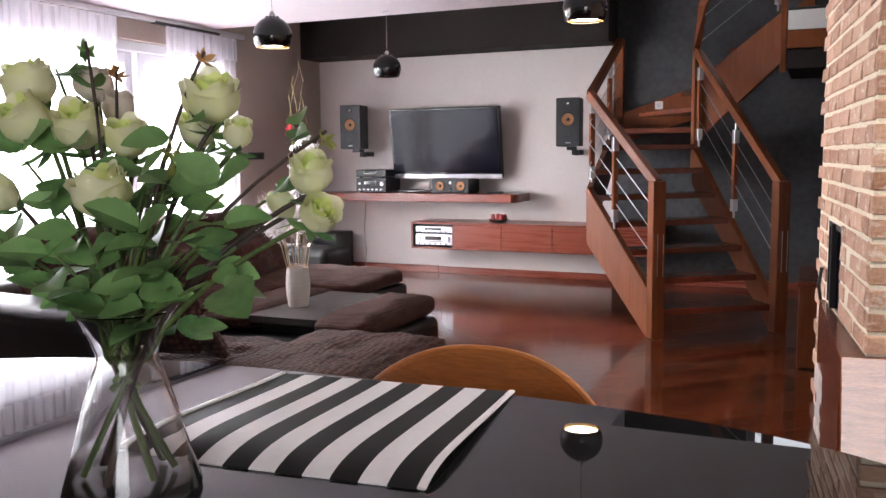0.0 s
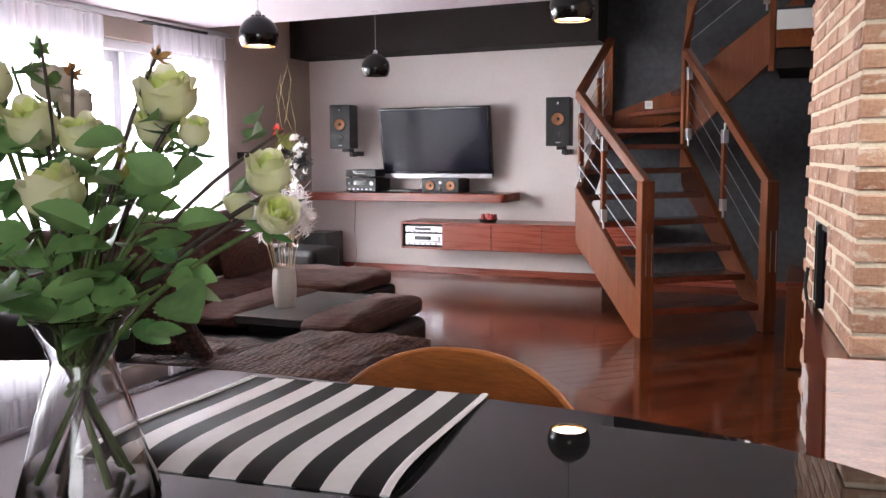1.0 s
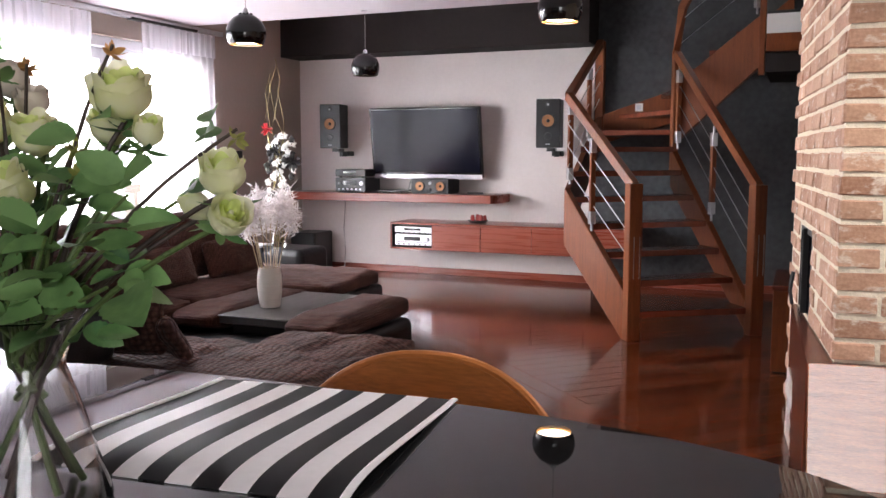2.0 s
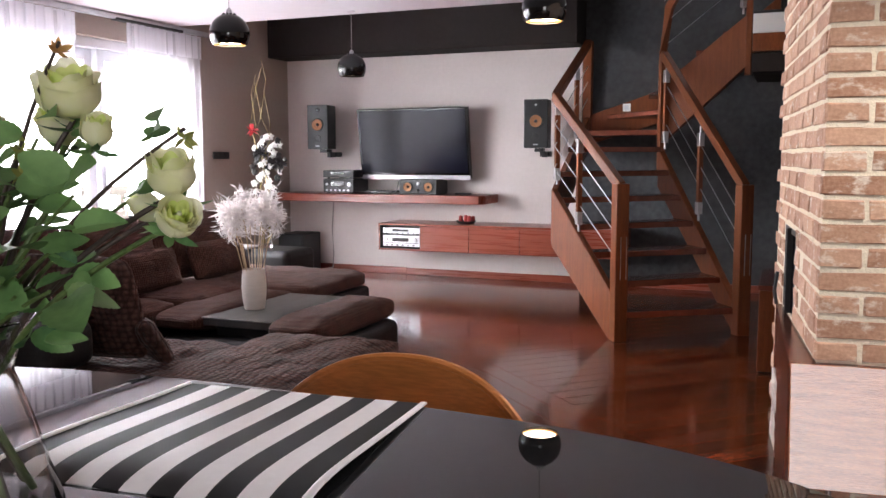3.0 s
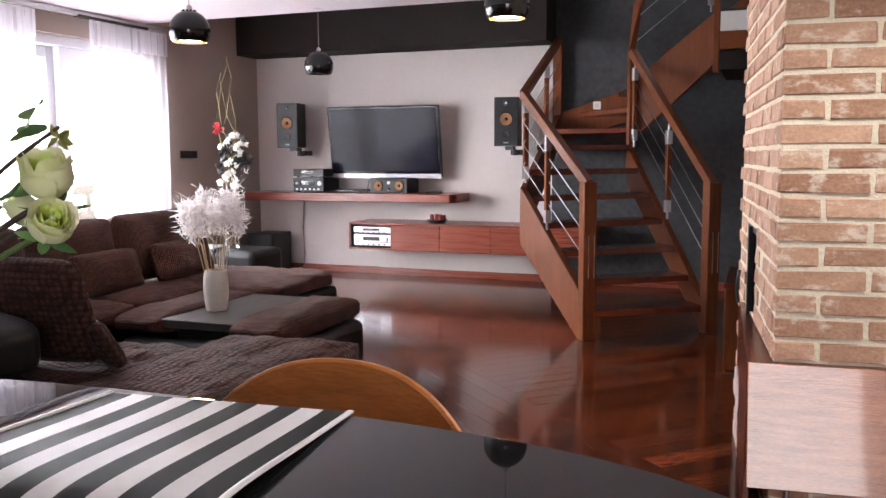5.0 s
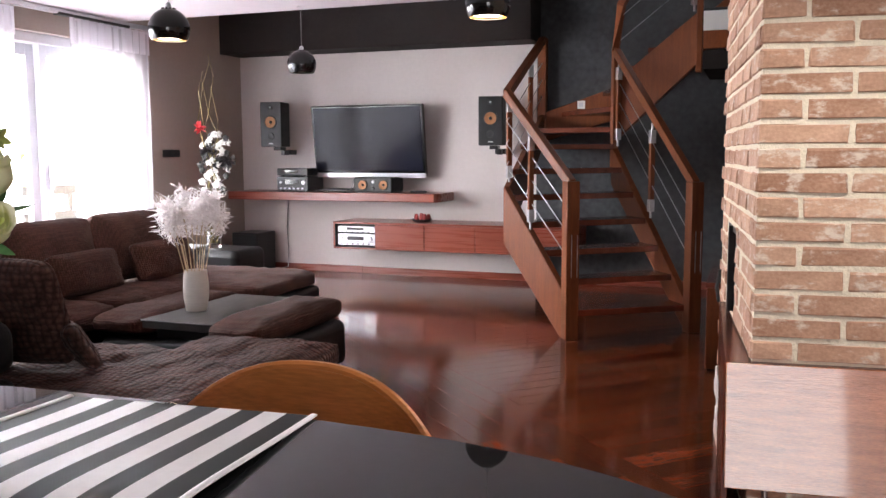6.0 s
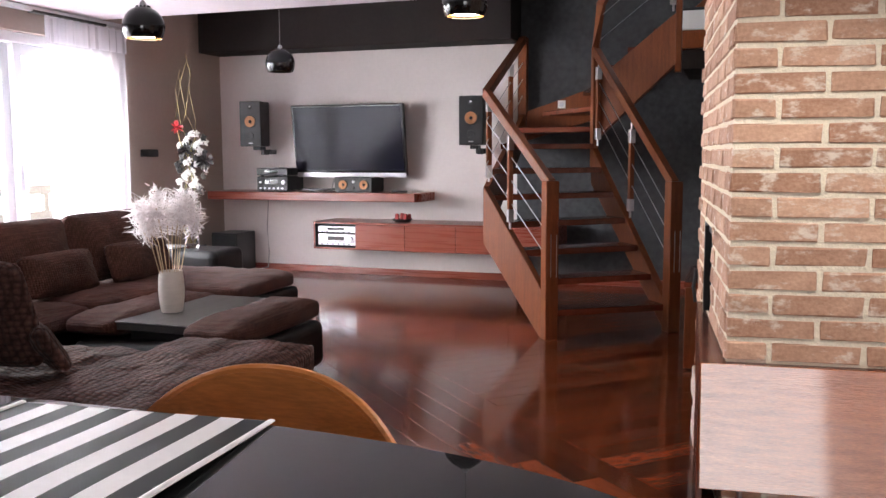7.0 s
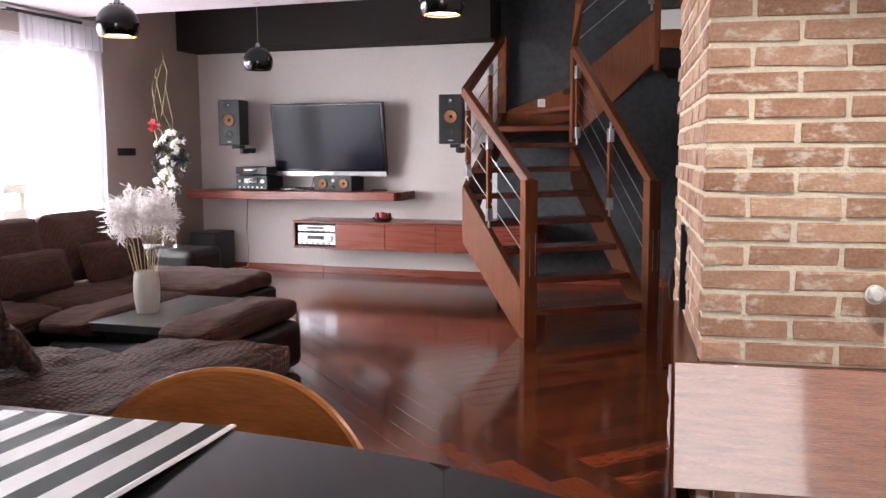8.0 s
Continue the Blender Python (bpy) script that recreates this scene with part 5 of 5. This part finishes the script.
# leaf sprays: x, y, z, seed, leaf length
for x, y, z, seed, size in ((-0.168, 0.08, 0.503, 51, 0.06), (0.063, 0.04, 0.407, 52, 0.055), (0.087, -0.02, 0.351, 53, 0.05), (0.149, 0.00, 0.349, 54, 0.056),
                            (0.143, 0.00, 0.310, 55, 0.052), (0.067, -0.03, 0.305, 56, 0.052), (0.119, -0.03, 0.290, 57, 0.052), (0.109, -0.04, 0.252, 58, 0.06),
                            (0.165, -0.05, 0.262, 59, 0.068), (0.007, -0.03, 0.236, 60, 0.055), (-0.114, -0.02, 0.243, 61, 0.062), (-0.069, -0.03, 0.280, 62, 0.055),
                            (-0.169, 0.00, 0.259, 63, 0.062), (-0.161, 0.02, 0.385, 64, 0.055), (-0.029, -0.02, 0.300, 65, 0.05), (-0.106, 0.03, 0.341, 66, 0.05),
                            (0.169, 0.05, 0.340, 68, 0.042), (-0.20, -0.01, 0.30, 69, 0.06), (-0.05, 0.02, 0.36, 70, 0.05), (0.02, 0.03, 0.36, 71, 0.05)):
    shoot(x, y, z, seed, None, (0.97,) if seed % 3 else (0.78, 0.97), size * 1.08, 2)

# ---- bricks ----
PITCH, COURSE, BL, BH = 0.279, 0.0765, 0.264, 0.0615


def brick_mesh(length, seed):
    rnd = random.Random(seed)
    bm = box(0, 0, 0, length, 0.05, BH, 0)
    bmesh.ops.bevel(bm, geom=bm.edges[:], offset=0.0045, segments=1, affect="EDGES")
    for v in bm.verts:
        v.co += Vector((rnd.uniform(-1, 1), rnd.uniform(-1, 1), rnd.uniform(-1, 1))) * 0.0034
    me = bpy.data.meshes.new("brick")
    bm.to_mesh(me)
    bm.free()
    me.materials.append(BRICK)
    return me


FULL = [brick_mesh(BL, i) for i in range(6)]
HALF = [brick_mesh(BL / 2 - 0.007, 10 + i) for i in range(4)]
random.seed(77)


def brick(me, x, y, z, turn=0):
    ob = new("brick", me)
    ob.parent = pier
    ob.matrix_local = pose(x, y + random.uniform(-0.002, 0.002), z, 0, 0, turn)


for row in range(31):
    z = 0.035 + row * COURSE
    if z + BH > 2.353:
        break
    odd = row % 2
    if z > 0.5 or z < 0.16:
        x = 0.0
        while x < 1.2:
            if odd and x == 0.0:
                brick(random.choice(HALF), x, 0, z)
                x += PITCH / 2
            else:
                brick(random.choice(FULL), x, 0, z)
                x += PITCH
    # the face beside the fire: bricks run along y
    y = 0.052
    while y < 1.40:
        h = y < 0.06 and not odd
        ln = PITCH / 2 if h else PITCH
        hits = z + BH > 0.575 and z < 0.925 and y + ln > 0.705 and y < 1.115
        if not hits:
            ob = new("brick", random.choice(HALF if h else FULL))
            ob.parent = pier
            ob.matrix_local = pose(0.0 + random.uniform(-0.003, 0.002), y + ln - 0.014, z, 0, 0, -90)
        elif z + BH > 0.575 and not h:
            for yy in (0.57, 1.13):
                if abs(y + 0.07 - yy) < 0.15:
                    ob = new("brick", random.choice(HALF))
                    ob.parent = pier
                    ob.matrix_local = pose(0, yy + 0.12 if yy < 1 else yy + 0.125, z, 0, 0, -90)
        y += ln

# ---- floor boards ----
floor = thing("floor", "glossy red brown hardwood boards laid diagonally", "floor", (0, 0, 0), kind="structure")
BW, BT = 0.118, 0.014


def board_mesh(length):
    bm = box(0.0011, 0.0011, -BT, length - 0.0011, BW - 0.0011, 0, 0)
    bmesh.ops.bevel(bm, geom=[e for e in bm.edges if e.verts[0].co.z > -0.001 and e.verts[1].co.z > -0.001], offset=0.0006, segments=1, affect="EDGES")
    me = bpy.data.meshes.new("floor_board")
    bm.to_mesh(me)
    bm.free()
    me.materials.append(FLOORWOOD)
    return me


LENGTHS = (0.55, 0.85, 1.15, 1.45)
BOARDS = {ln: board_mesh(ln) for ln in LENGTHS}
random.seed(9)
rest = {45: [], -45: []}
X0, X1, Y0, Y1 = -3.6, 4.75, -3.2, 9.2


def lay(px, py, turn, ln):
    """One board whose foot lies at (px, py); it is cut off inside the walls."""
    d = Vector((math.cos(radians(turn)), math.sin(radians(turn))))
    lo, hi = 0.0, ln
    for at, step, low, high in ((px, d.x, X0, X1), (py, d.y, Y0, Y1)):
        a, c = sorted(((low - at) / step, (high - at) / step))
        lo, hi = max(lo, a), min(hi, c)
    if hi - lo < 0.02:
        return
    mid = Vector((px, py)) + d * ln / 2
    whole = lo == 0.0 and hi == ln
    if whole and -1.3 < mid.x < 2.0 and mid.y > 2.3 and mid.y - 0.9 * mid.x < 9.9:
        ob = new("floor_board", BOARDS[ln])
        ob.parent = floor
        ob.matrix_local = pose(px, py, 0, 0, 0, turn)
    else:
        rest[turn].append((px + d.x * lo, py + d.y * lo, hi - lo))


S = math.sqrt(0.5)
EDGE = 5.74
for row in range(-70, 75):
    # far field: boards run along (1, 1) from the seam x + y = EDGE
    off = row * BW
    fx, fy = EDGE / 2 + off * S, EDGE / 2 - off * S
    s = 0.0
    while s < 9:
        ln = random.choice(LENGTHS)
        lay(fx + s * S, fy + s * S, 45, ln)
        s += ln
for row in range(0, 75):
    # near field: boards run along the seam
    fx, fy = EDGE / 2 - (row + 1) * BW * S, EDGE / 2 - (row + 1) * BW * S
    s = -8.0 + random.uniform(0, 1)
    while s < 8:
        ln = random.choice(LENGTHS)
        lay(fx + s * S, fy - s * S, -45, ln)
        s += ln
for turn, rows in rest.items():
    verts, faces = [], []
    back_turn = pose(0, 0, 0, 0, 0, -turn)
    for px, py, ln in rows:
        q = back_turn @ Vector((px, py, 0))
        k = len(verts)
        for z in (0, -BT):
            verts += [(q.x + 0.001, q.y + 0.001, z), (q.x + ln - 0.001, q.y + 0.001, z), (q.x + ln - 0.001, q.y + BW - 0.001, z), (q.x + 0.001, q.y + BW - 0.001, z)]
        faces += [(k, k + 1, k + 2, k + 3), (k, k + 4, k + 5, k + 1), (k + 1, k + 5, k + 6, k + 2), (k + 2, k + 6, k + 7, k + 3), (k + 3, k + 7, k + 4, k)]
    me = bpy.data.meshes.new("other_boards")
    me.from_pydata(verts, [], faces)
    me.materials.append(FLOORWOOD_FAR)
    ob = new("other_boards", me)
    ob.parent = floor
    ob.matrix_local = pose(0, 0, 0, 0, 0, turn)
    tagged(ob, kind="stuff")
